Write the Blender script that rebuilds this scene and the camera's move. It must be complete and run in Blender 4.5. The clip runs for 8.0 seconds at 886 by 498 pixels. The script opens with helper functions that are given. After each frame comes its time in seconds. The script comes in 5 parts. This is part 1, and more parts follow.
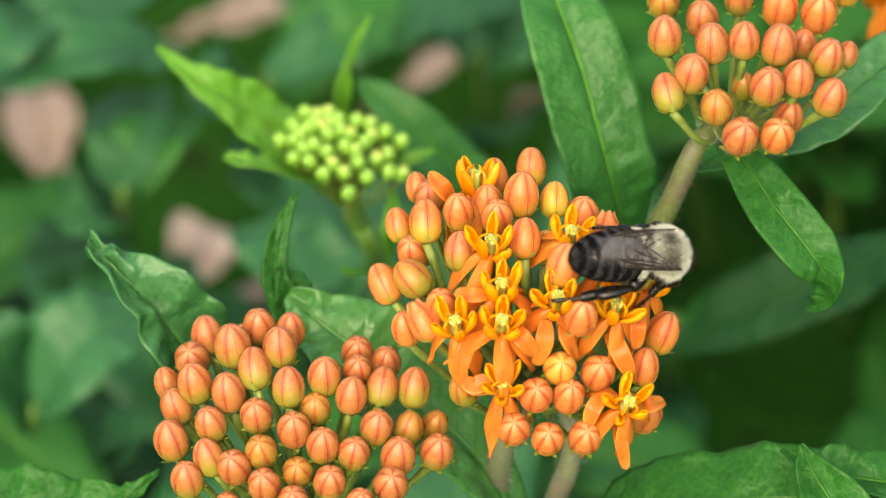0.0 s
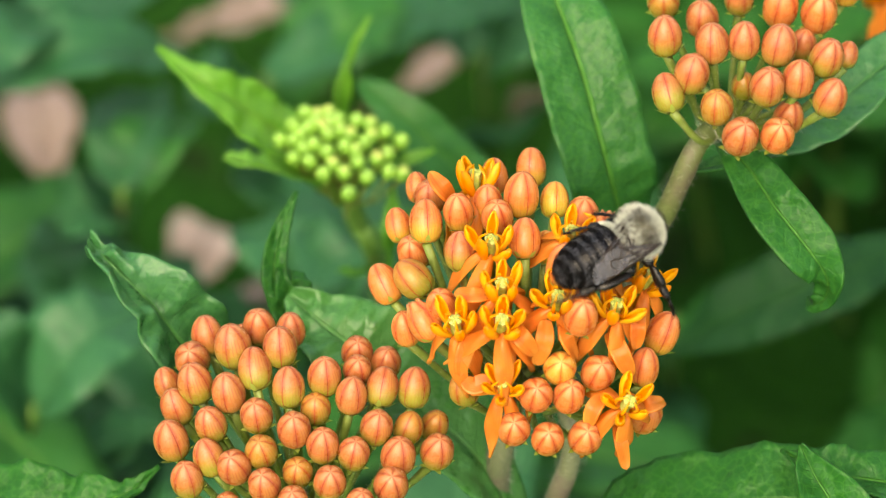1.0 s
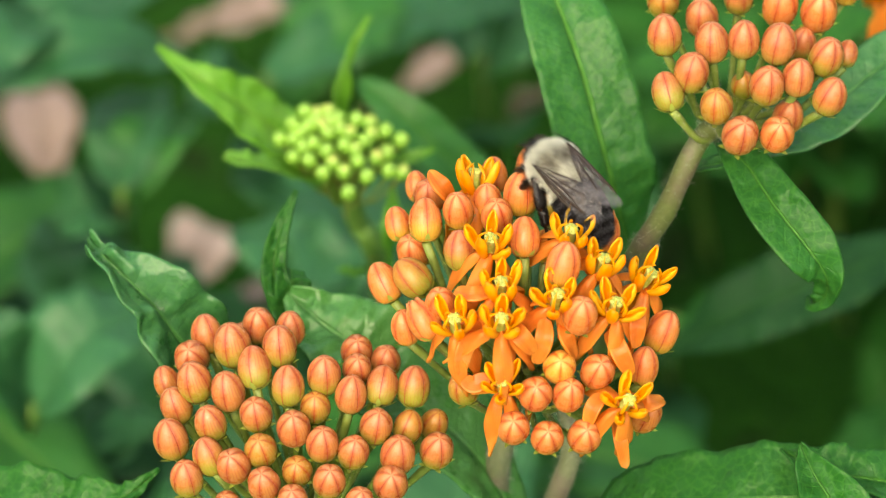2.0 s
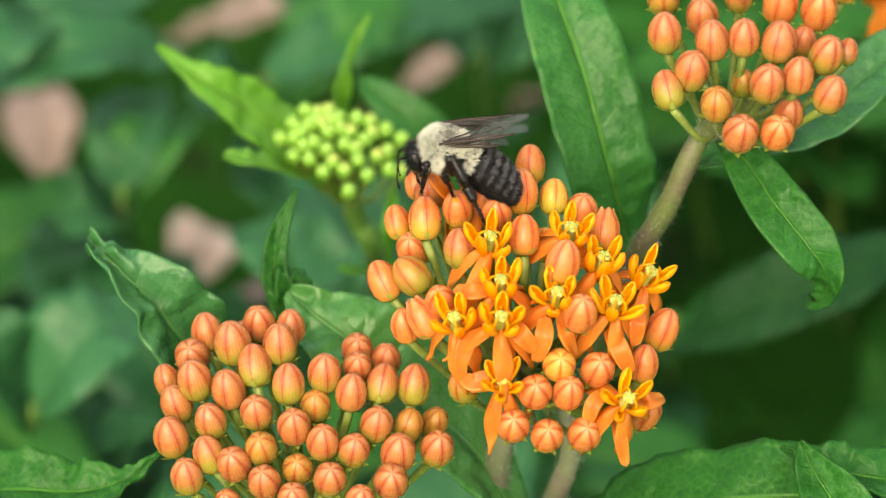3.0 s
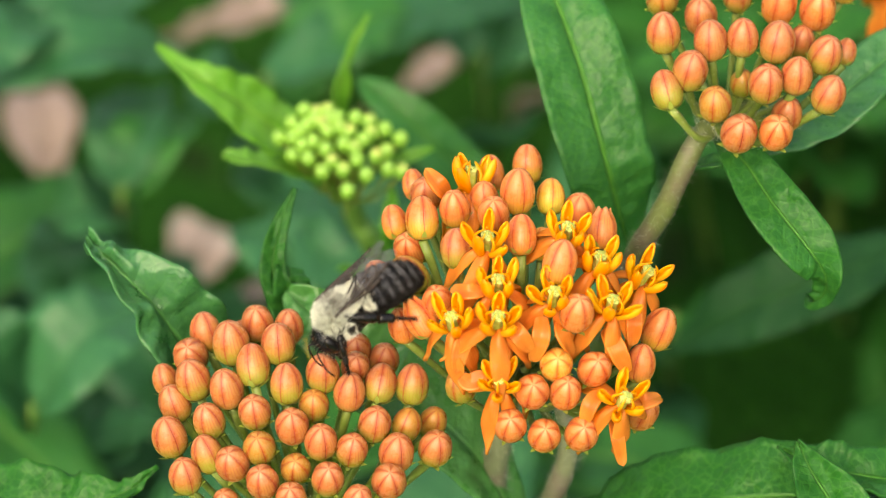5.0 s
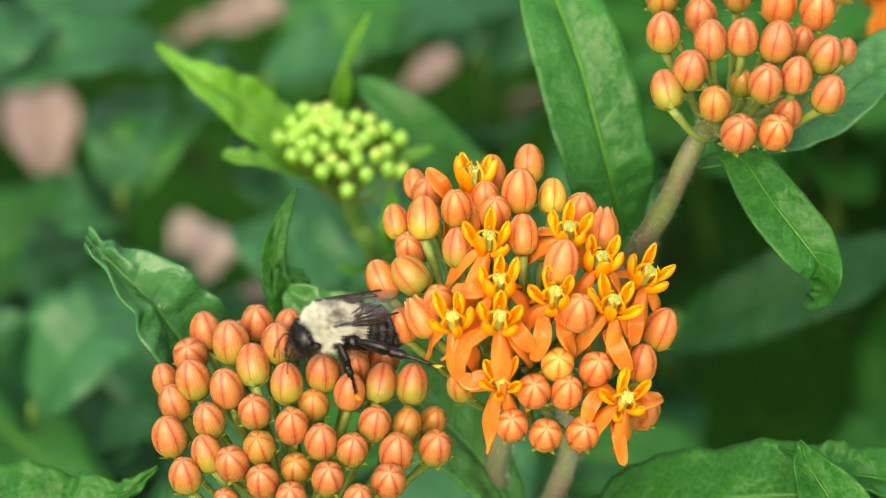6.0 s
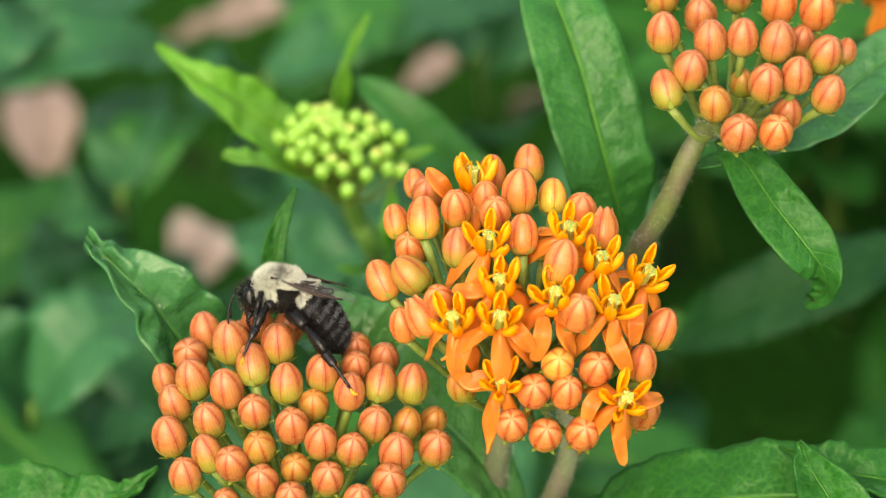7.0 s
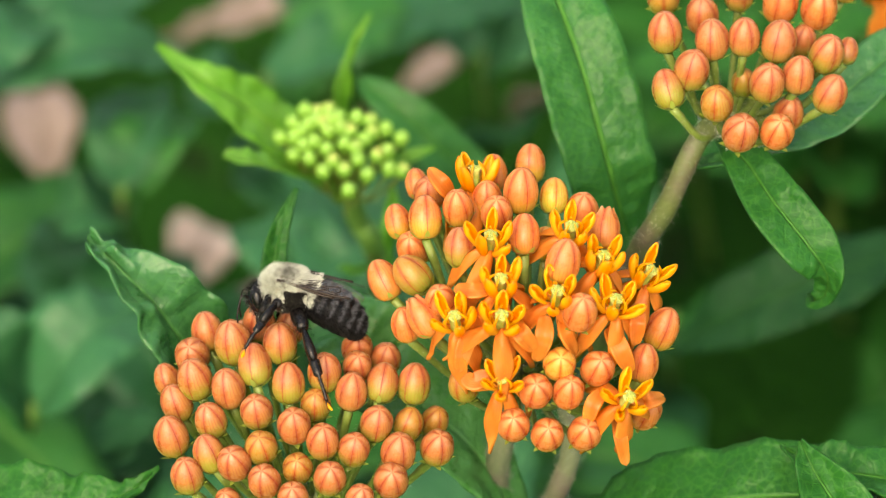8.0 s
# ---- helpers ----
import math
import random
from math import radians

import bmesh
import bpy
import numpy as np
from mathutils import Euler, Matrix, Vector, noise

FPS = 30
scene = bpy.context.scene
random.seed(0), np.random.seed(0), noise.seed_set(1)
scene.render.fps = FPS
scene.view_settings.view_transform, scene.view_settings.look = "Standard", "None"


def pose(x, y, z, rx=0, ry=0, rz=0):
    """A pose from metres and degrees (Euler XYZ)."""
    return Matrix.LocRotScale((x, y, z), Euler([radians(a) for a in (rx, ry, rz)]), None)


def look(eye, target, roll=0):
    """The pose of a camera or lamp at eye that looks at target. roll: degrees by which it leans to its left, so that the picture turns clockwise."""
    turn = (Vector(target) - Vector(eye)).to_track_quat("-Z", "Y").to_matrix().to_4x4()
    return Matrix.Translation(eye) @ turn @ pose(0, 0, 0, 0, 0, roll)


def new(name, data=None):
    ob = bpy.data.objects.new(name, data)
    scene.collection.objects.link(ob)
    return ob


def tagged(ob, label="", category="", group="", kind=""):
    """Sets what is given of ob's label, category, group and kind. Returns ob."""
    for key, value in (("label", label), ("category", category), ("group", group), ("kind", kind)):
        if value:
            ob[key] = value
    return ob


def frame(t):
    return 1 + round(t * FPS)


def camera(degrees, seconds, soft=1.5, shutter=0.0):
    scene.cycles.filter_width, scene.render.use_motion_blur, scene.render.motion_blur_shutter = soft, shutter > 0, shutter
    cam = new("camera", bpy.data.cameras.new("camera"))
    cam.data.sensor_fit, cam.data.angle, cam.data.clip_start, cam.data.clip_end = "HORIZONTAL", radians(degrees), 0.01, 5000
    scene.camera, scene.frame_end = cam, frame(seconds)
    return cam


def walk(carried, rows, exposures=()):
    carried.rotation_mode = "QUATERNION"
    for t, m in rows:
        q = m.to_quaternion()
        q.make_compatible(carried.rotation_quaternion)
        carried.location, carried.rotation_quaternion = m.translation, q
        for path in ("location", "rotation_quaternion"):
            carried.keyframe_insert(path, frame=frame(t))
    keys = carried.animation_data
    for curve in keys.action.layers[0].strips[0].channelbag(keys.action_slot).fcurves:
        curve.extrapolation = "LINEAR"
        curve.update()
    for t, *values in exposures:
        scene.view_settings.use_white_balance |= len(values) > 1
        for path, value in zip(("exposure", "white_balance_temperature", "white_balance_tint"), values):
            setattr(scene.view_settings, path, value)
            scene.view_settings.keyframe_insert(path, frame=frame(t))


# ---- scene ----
PITCH = radians(45)
FOCUS = 0.45
HEIGHT = 0.212
RIGHT = Vector((1, 0, 0))
RISE = Vector((0, math.sin(PITCH), math.cos(PITCH)))
AHEAD = Vector((0, math.cos(PITCH), -math.sin(PITCH)))
CENTRE = Vector((0, 0, HEIGHT))
MM = 0.001


def spot(u, v, d):
    """World place of a spot u mm to the side, v mm up the tilted plan and d mm behind its middle."""
    return CENTRE + (RIGHT * u + RISE * v + AHEAD * d) * MM


def way(u, v, d):
    return (RIGHT * u + RISE * v + AHEAD * d).normalized()


# ---- camera ----
EYE = CENTRE - AHEAD * FOCUS
AIM = CENTRE + AHEAD * 0.25
cam = camera(12.43, 8.0, 1.15, 0.9)
cam.data.dof.use_dof = True
cam.data.dof.focus_distance = FOCUS - 0.003
cam.data.dof.aperture_fstop = 22
cam.data.dof.aperture_blades = 0


def stand(du, dv):
    return look(EYE + (RIGHT * du + RISE * dv) * MM, AIM)


walk(cam, [
    (0, stand(0.00, 0.00)),
    (0.5, stand(0.00, 0.00)),
    (1, stand(0.00, 0.00)),
    (1.5, stand(0.18, 0.00)),
    (2.2, stand(0.09, -0.53)),
    (3, stand(0.00, -0.96)),
    (3.5, stand(0.96, -1.75)),
    (4, stand(0.35, -0.79)),
    (4.5, stand(0.53, -0.96)),
    (5.2, stand(0.53, -1.05)),
    (6, stand(0.53, -1.14)),
    (6.5, stand(0.26, -1.14)),
    (7, stand(0.53, -1.14)),
    (7.5, stand(0.00, -1.05)),
    (8, stand(0.00, -1.23)),
])

# ---- light ----
world = bpy.data.worlds.new("sky")
scene.world = world
world.use_nodes = True
wt = world.node_tree
sky = wt.nodes.new("ShaderNodeTexSky")
sky.sky_type = "NISHITA"
sky.sun_disc = False
sky.sun_elevation = radians(51)
sky.sun_rotation = radians(200)
sky.dust_density = 4.0
sky.ozone_density = 1.0
wt.links.new(sky.outputs[0], wt.nodes["Background"].inputs[0])
wt.nodes["Background"].inputs[1].default_value = 0.15
sun = new("sun", bpy.data.lights.new("sun", "SUN"))
sun.data.energy = 0.85
sun.data.angle = radians(70)
sun.data.color = (1.0, 0.95, 0.88)
sun.matrix_world = look((-0.30, -0.75, 1.0), (0, 0, 0))
scene.view_settings.exposure = 1.38
scene.view_settings.use_white_balance = True
scene.view_settings.white_balance_temperature = 8550
scene.view_settings.white_balance_tint = 6


# ---- materials ----
class Graph:
    def __init__(self, name):
        self.mat = bpy.data.materials.new(name)
        self.mat.use_nodes = True
        self.t = self.mat.node_tree
        self.bsdf = self.t.nodes["Principled BSDF"]
        self.out = self.t.nodes["Material Output"]

    def put(self, socket, value):
        if isinstance(value, (int, float)):
            socket.default_value = value
        elif isinstance(value, (tuple, list)):
            socket.default_value = (*value, 1) if len(value) == 3 and socket.type == "RGBA" else value
        else:
            self.t.links.new(value, socket)

    def math(self, op, a, b=0.0, c=0.0):
        n = self.t.nodes.new("ShaderNodeMath")
        n.operation = op
        for i, val in enumerate((a, b, c)):
            self.put(n.inputs[i], val)
        return n.outputs[0]

    def ramp(self, fac, lo, hi, a=0.0, b=1.0):
        n = self.t.nodes.new("ShaderNodeMapRange")
        n.interpolation_type = "SMOOTHSTEP"
        for i, val in enumerate((fac, lo, hi, a, b)):
            self.put(n.inputs[i], val)
        return n.outputs[0]

    def mix(self, fac, a, b, blend="MIX"):
        n = self.t.nodes.new("ShaderNodeMix")
        n.data_type = "RGBA"
        n.blend_type = blend
        self.put(n.inputs[0], fac)
        self.put(n.inputs[6], a)
        self.put(n.inputs[7], b)
        return n.outputs[2]

    def noise(self, scale, detail=3.0, vec=None, rough=0.55):
        n = self.t.nodes.new("ShaderNodeTexNoise")
        n.inputs["Scale"].default_value = scale
        n.inputs["Detail"].default_value = detail
        n.inputs["Roughness"].default_value = rough
        self.put(n.inputs["Vector"], vec if vec is not None else self.coord("Object"))
        return n.outputs[0]

    def coord(self, which):
        return self.t.nodes.new("ShaderNodeTexCoord").outputs[which]

    def xyz(self, vec):
        n = self.t.nodes.new("ShaderNodeSeparateXYZ")
        self.put(n.inputs[0], vec)
        return n.outputs

    def chance(self):
        return self.t.nodes.new("ShaderNodeObjectInfo").outputs["Random"]

    def bump(self, height, strength, distance):
        n = self.t.nodes.new("ShaderNodeBump")
        n.inputs["Strength"].default_value = strength
        n.inputs["Distance"].default_value = distance
        self.put(n.inputs["Height"], height)
        self.put(self.bsdf.inputs["Normal"], n.outputs[0])
        return n.outputs[0]

    def set(self, **ins):
        for k, val in ins.items():
            self.put(self.bsdf.inputs[k.replace("_", " ")], val)
        return self

    def translucent(self, colour, amount, normal=None):
        tr = self.t.nodes.new("ShaderNodeBsdfTranslucent")
        self.put(tr.inputs[0], colour)
        mx = self.t.nodes.new("ShaderNodeMixShader")
        mx.inputs[0].default_value = amount
        self.t.links.new(self.bsdf.outputs[0], mx.inputs[1])
        self.t.links.new(tr.outputs[0], mx.inputs[2])
        self.t.links.new(mx.outputs[0], self.out.inputs[0])


def bud_material(name, body, foot, tip, streak, foot_reach):
    """Waxy bud: five dark seams, fine veins along it, a yellower foot and a paler tip. Metres along local z, 0 at the middle."""
    g = Graph(name)
    x, y, z = g.xyz(g.coord("Object"))
    ang = g.math("ARCTAN2", y, x)
    vary = g.chance()
    grain = g.noise(900, 3)
    wide = g.noise(320, 2)
    wob = g.math("MULTIPLY_ADD", g.noise(500, 2), 0.5, -0.25)
    five = g.math("COSINE", g.math("MULTIPLY", g.math("ADD", ang, g.math("MULTIPLY", wob, 0.22)), 5.0))
    seam = g.ramp(five, -0.972, -1.0)
    flush = g.ramp(five, -0.3, -1.0, 0, 0.46)
    fine = g.math("COSINE", g.math("MULTIPLY", g.math("ADD", ang, g.math("MULTIPLY", wob, 0.55)), 30.0))
    veins = g.math("MULTIPLY", g.ramp(fine, 0.45, 1.0, 0.0, 0.46), g.ramp(wide, 0.35, 0.65))
    shift = g.math("MULTIPLY_ADD", vary, 0.0024, -0.0012)
    zz = g.math("ADD", g.math("ADD", z, shift), g.math("MULTIPLY", wob, 0.0016))
    col = g.mix(g.ramp(zz, foot_reach, -0.0024), body, foot)
    col = g.mix(g.ramp(wide, 0.35, 0.65, 0, 0.45), col, g.mix(0.5, col, foot))
    col = g.mix(g.math("MULTIPLY", flush, g.ramp(z, -0.0018, 0.0006)), col, streak)
    col = g.mix(g.math("MULTIPLY", g.ramp(z, 0.0012, 0.0026, 0, 0.26), g.ramp(five, -0.6, 0.4)), col, tip)
    col = g.mix(g.math("MULTIPLY", veins, g.ramp(grain, 0.3, 0.6)), col, streak)
    col = g.mix(g.math("MULTIPLY", seam, g.ramp(grain, 0.25, 0.6, 0.6, 0.95)), col, streak)
    speck = g.ramp(g.noise(2600, 1), 0.76, 0.80, 0, 0.5)
    col = g.mix(speck, col, (0.25, 0.06, 0.02))
    g.set(Base_Color=col, Roughness=g.ramp(grain, 0.2, 0.8, 0.22, 0.38), Subsurface_Weight=0.20, Subsurface_Radius=(0.0012, 0.0005, 0.0002), Specular_IOR_Level=0.36)
    g.bsdf.inputs["Subsurface Scale"].default_value = 1.0
    g.bump(g.math("ADD", g.math("MULTIPLY", fine, 0.02), g.math("ADD", g.math("MULTIPLY", seam, -0.7), g.math("MULTIPLY", grain, 0.6))), 0.45, 0.00014)
    return g.mat


BUD_RIPE = bud_material("bud_ripe", (0.440, 0.136, 0.052), (0.25, 0.240, 0.036), (0.68, 0.38, 0.25), (0.26, 0.026, 0.016), 0.0003)
BUD_CORAL = bud_material("bud_coral", (0.560, 0.164, 0.052), (0.50, 0.290, 0.044), (0.78, 0.44, 0.25), (0.34, 0.030, 0.012), -0.0005)
BUD_GOLD = bud_material("bud_gold", (0.60, 0.280, 0.055), (0.48, 0.40, 0.052), (0.84, 0.46, 0.20), (0.46, 0.06, 0.012), 0.0012)
BUD_YOUNG = bud_material("bud_young", (0.38, 0.175, 0.040), (0.18, 0.215, 0.028), (0.66, 0.28, 0.12), (0.30, 0.03, 0.012), 0.0016)


def green_material(name, colour, pale, rough=0.5):
    g = Graph(name)
    n = g.noise(700, 4)
    col = g.mix(g.ramp(n, 0.3, 0.75), colour, pale)
    col = g.mix(g.math("MULTIPLY", g.chance(), 0.35), col, pale)
    g.set(Base_Color=col, Roughness=rough, Subsurface_Weight=0.2, Subsurface_Radius=(0.0006, 0.0008, 0.0002))
    g.bsdf.inputs["Subsurface Scale"].default_value = 1.0
    g.bump(n, 0.3, 0.0001)
    return g.mat


def green_bud_material():
    g = Graph("green_bud")
    x, y, z = g.xyz(g.coord("Object"))
    n = g.noise(900, 2)
    col = g.mix(g.ramp(z, -0.0012, 0.0009), (0.075, 0.25, 0.016), (0.20, 0.41, 0.060))
    col = g.mix(g.math("MULTIPLY", g.ramp(g.chance(), 0.55, 1.0, 0, 0.5), g.ramp(z, 0.0003, 0.001)), col, (0.50, 0.36, 0.13))
    col = g.mix(g.ramp(n, 0.35, 0.75, 0, 0.3), col, (0.20, 0.38, 0.05))
    g.set(Base_Color=col, Roughness=0.42)
    return g.mat


def stem_material(name, green, brown, amount):
    g = Graph(name)
    n = g.noise(120, 4)
    fine = g.noise(1500, 3)
    col = g.mix(g.ramp(n, 0.62 - amount * 0.5, 0.80 - amount * 0.4), green, brown)
    col = g.mix(g.ramp(fine, 0.35, 0.8, 0, 0.16), col, (0.26, 0.31, 0.13))
    g.set(Base_Color=col, Roughness=0.55)
    g.bump(fine, 0.4, 0.00015)
    return g.mat


def leaf_material(name, top, dark, vein, light, rough=0.42, clear=0.3, spots=0.0, gloss=0.45):
    """Leaf with midrib, slanting side veins, fine network relief and patchy colour; u from -1 to 1 across, v along."""
    g = Graph(name)
    uv = g.coord("UV")
    u0, v0, _ = g.xyz(uv)
    across = g.math("ABSOLUTE", g.math("MULTIPLY_ADD", u0, 2.0, -1.0))
    big = g.noise(60, 4)
    mid = g.noise(380, 4)
    wob = g.math("MULTIPLY_ADD", g.noise(130, 2), 0.8, -0.4)
    side = g.math("SINE", g.math("MULTIPLY", g.math("ADD", g.math("ADD", v0, g.math("MULTIPLY", wob, 0.045)), g.math("MULTIPLY", across, -0.085)), 100.0))
    lateral = g.math("MULTIPLY", g.ramp(side, 0.80, 1.0), g.ramp(across, 1.0, 0.25))
    rib = g.ramp(across, 0.075, 0.02)
    vor = g.t.nodes.new("ShaderNodeTexVoronoi")
    vor.feature = "DISTANCE_TO_EDGE"
    vor.inputs["Scale"].default_value = 900
    g.put(vor.inputs["Vector"], g.coord("Object"))
    net = g.ramp(vor.outputs["Distance"], 0.0, 0.12)
    col = g.mix(g.ramp(big, 0.3, 0.72), dark, top)
    col = g.mix(g.ramp(mid, 0.35, 0.75, 0, 0.35), col, light)
    col = g.mix(g.math("MULTIPLY", g.chance(), 0.3), col, light)
    col = g.mix(g.math("MULTIPLY", g.math("SUBTRACT", 1.0, net), 0.34), col, vein)
    col = g.mix(g.math("MULTIPLY", lateral, 0.06), col, vein)
    col = g.mix(g.math("MULTIPLY", rib, 0.8), col, vein)
    if spots:
        col = g.mix(g.ramp(g.noise(210, 2), 0.70, 0.76, 0, spots), col, (0.20, 0.12, 0.04))
    puffs = []
    warp = g.t.nodes.new("ShaderNodeVectorMath")
    warp.operation = "MULTIPLY_ADD"
    wn = g.t.nodes.new("ShaderNodeTexNoise")
    wn.inputs["Scale"].default_value = 260
    g.put(wn.inputs["Vector"], g.coord("Object"))
    g.put(warp.inputs[0], wn.outputs["Color"])
    warp.inputs[1].default_value = (0.0016, 0.0016, 0.0016)
    g.put(warp.inputs[2], g.coord("Object"))
    for size in (360, 950):
        cell = g.t.nodes.new("ShaderNodeTexVoronoi")
        cell.feature = "SMOOTH_F1"
        cell.inputs["Scale"].default_value = size
        cell.inputs["Smoothness"].default_value = 0.25
        g.put(cell.inputs["Vector"], warp.outputs[0])
        puffs.append(g.math("MULTIPLY", cell.outputs["Distance"], -1.0))
    h = g.math("ADD", g.math("MULTIPLY", g.math("MULTIPLY_ADD", lateral, 0.12, rib), -0.6), g.math("ADD", g.math("MULTIPLY", puffs[0], 0.55), g.math("MULTIPLY_ADD", puffs[1], 0.20, g.math("MULTIPLY", g.noise(240, 4), 1.5))))
    g.set(Base_Color=col, Roughness=g.ramp(mid, 0.2, 0.8, rough - 0.06, rough + 0.08), Specular_IOR_Level=gloss)
    g.bump(h, 0.85, 0.0006)
    g.translucent(g.mix(0.5, col, light), clear)
    return g.mat


LEAF = leaf_material("leaf_deep", (0.016, 0.124, 0.018), (0.009, 0.074, 0.011), (0.06, 0.23, 0.035), (0.026, 0.158, 0.034), 0.34, 0.24, 0.0, 0.18)
# the bluish light tone paints part of the sky sheen into the colour
LEAF_MID = leaf_material("leaf_mid", (0.034, 0.190, 0.046), (0.015, 0.108, 0.022), (0.08, 0.28, 0.07), (0.080, 0.265, 0.120), 0.30, 0.26, 0.0, 0.50)
# brightened copy of LEAF_MID: light put into the colour of one leaf
LEAF_LIT = leaf_material("leaf_lit", (0.070, 0.280, 0.058), (0.045, 0.205, 0.036), (0.11, 0.34, 0.09), (0.110, 0.330, 0.120), 0.30, 0.30, 0.0, 0.50)
LEAF_FRESH = leaf_material("leaf_fresh", (0.125, 0.40, 0.030), (0.085, 0.32, 0.020), (0.20, 0.47, 0.06), (0.24, 0.50, 0.11), 0.32, 0.40, 0.0, 0.5)
LEAF_BROAD = leaf_material("leaf_broad", (0.022, 0.150, 0.026), (0.013, 0.098, 0.016), (0.07, 0.25, 0.035), (0.038, 0.195, 0.055), 0.34, 0.26, 0.0, 0.26)
LEAF_DIM = leaf_material("leaf_dim", (0.024, 0.148, 0.046), (0.013, 0.088, 0.028), (0.05, 0.21, 0.07), (0.042, 0.190, 0.075), 0.40, 0.28)
# darkened copy of the green leaf: shade put into the colour
LEAF_SHADED = leaf_material("leaf_shaded", (0.008, 0.052, 0.014), (0.005, 0.032, 0.009), (0.02, 0.09, 0.02), (0.013, 0.070, 0.024), 0.5, 0.12, 0.0, 0.12)
DRY = leaf_material("leaf_dry", (0.44, 0.35, 0.325), (0.32, 0.25, 0.225), (0.22, 0.165, 0.145), (0.53, 0.44, 0.42), 0.75, 0.12, 0.6)
DRY_PALE = leaf_material("leaf_dry_pale", (0.74, 0.61, 0.55), (0.60, 0.48, 0.43), (0.42, 0.32, 0.28), (0.82, 0.71, 0.65), 0.7, 0.12, 0.4)
DRY_RIB = stem_material("dry_rib", (0.20, 0.14, 0.10), (0.28, 0.20, 0.15), 0.5)
STEM = stem_material("stem", (0.088, 0.118, 0.030), (0.092, 0.070, 0.050), 0.42)
STEM_GREY = stem_material("stem_grey", (0.145, 0.170, 0.095), (0.165, 0.145, 0.110), 0.30)
STEM_GREEN = stem_material("stem_green", (0.09, 0.21, 0.035), (0.20, 0.17, 0.07), 0.1)
STALK = green_material("stalk", (0.115, 0.170, 0.025), (0.20, 0.27, 0.06))
CALYX = green_material("calyx", (0.22, 0.30, 0.035), (0.38, 0.46, 0.10))
GREEN_BUD = green_bud_material()
HAIR = green_material("plant_hair", (0.42, 0.45, 0.32), (0.55, 0.58, 0.44), 0.6)


def petal_material(name, body, edge, vein):
    g = Graph(name)
    u0, v0, _ = g.xyz(g.coord("UV"))
    n = g.noise(800, 3)
    across = g.math("ABSOLUTE", g.math("MULTIPLY_ADD", u0, 2.0, -1.0))
    col = g.mix(g.ramp(v0, 0.55, 1.0, 0, 0.8), body, edge)
    col = g.mix(g.ramp(across, 0.72, 1.0, 0, 0.7), col, edge)
    lines = g.math("COSINE", g.math("MULTIPLY", g.math("ADD", u0, g.math("MULTIPLY", n, 0.03)), 44.0))
    col = g.mix(g.math("MULTIPLY", g.ramp(lines, 0.2, 1.0, 0, 0.40), g.ramp(n, 0.3, 0.6)), col, vein)
    col = g.mix(g.ramp(n, 0.4, 0.75, 0, 0.3), col, vein)
    col = g.mix(g.math("MULTIPLY", g.chance(), 0.35), col, edge)
    col = g.mix(g.ramp(g.noise(330, 3), 0.35, 0.7, 0, 0.6), col, vein)
    col = g.mix(g.ramp(g.noise(460, 4), 0.48, 0.78, 0, 0.55), col, (0.90, 0.47, 0.20))
    g.set(Base_Color=col, Roughness=0.26)
    g.bump(g.math("MULTIPLY_ADD", lines, 0.08, g.math("MULTIPLY", n, 2.0)), 0.5, 0.00016)
    g.translucent(edge, 0.5)
    return g.mat


PETAL = petal_material("petal", (0.81, 0.265, 0.048), (0.90, 0.45, 0.085), (0.64, 0.125, 0.026))


def hood_material():
    g = Graph("hood")
    u0, v0, _ = g.xyz(g.coord("UV"))
    n = g.noise(900, 3)
    across = g.math("ABSOLUTE", g.math("MULTIPLY_ADD", u0, 2.0, -1.0))
    wob = g.math("MULTIPLY_ADD", n, 0.3, -0.15)
    col = g.mix(g.ramp(g.math("ADD", across, wob), 0.20, 0.80), (0.93, 0.36, 0.020), (0.97, 0.62, 0.045))
    stripe = g.math("MULTIPLY", g.ramp(g.math("ADD", across, wob), 0.30, 0.02), g.ramp(v0, 0.25, 0.75))
    col = g.mix(g.math("MULTIPLY", stripe, 0.75), col, (0.86, 0.20, 0.012))
    col = g.mix(g.ramp(v0, 0.30, 0.0, 0, 0.6), col, (0.88, 0.42, 0.030))
    col = g.mix(g.math("MULTIPLY", g.chance(), 0.4), col, (0.95, 0.46, 0.025))
    g.set(Base_Color=col, Roughness=g.ramp(n, 0.3, 0.7, 0.28, 0.42), Subsurface_Weight=0.15, Subsurface_Radius=(0.0010, 0.0006, 0.0001))
    g.bsdf.inputs["Subsurface Scale"].default_value = 1.0
    g.bump(n, 0.35, 0.00012)
    g.translucent(g.mix(0.5, col, (0.98, 0.64, 0.04)), 0.5)
    return g.mat


HOOD = hood_material()


def corona_material():
    g = Graph("corona")
    x, y, z = g.xyz(g.coord("Object"))
    n = g.noise(1800, 3)
    col = g.mix(g.ramp(z, 0.0017, 0.0023), (0.30, 0.36, 0.045), (0.36, 0.44, 0.09))
    col = g.mix(g.ramp(n, 0.4, 0.7, 0, 0.6), col, (0.62, 0.65, 0.29))
    g.set(Base_Color=col, Roughness=0.5)
    return g.mat


CROWN = corona_material()


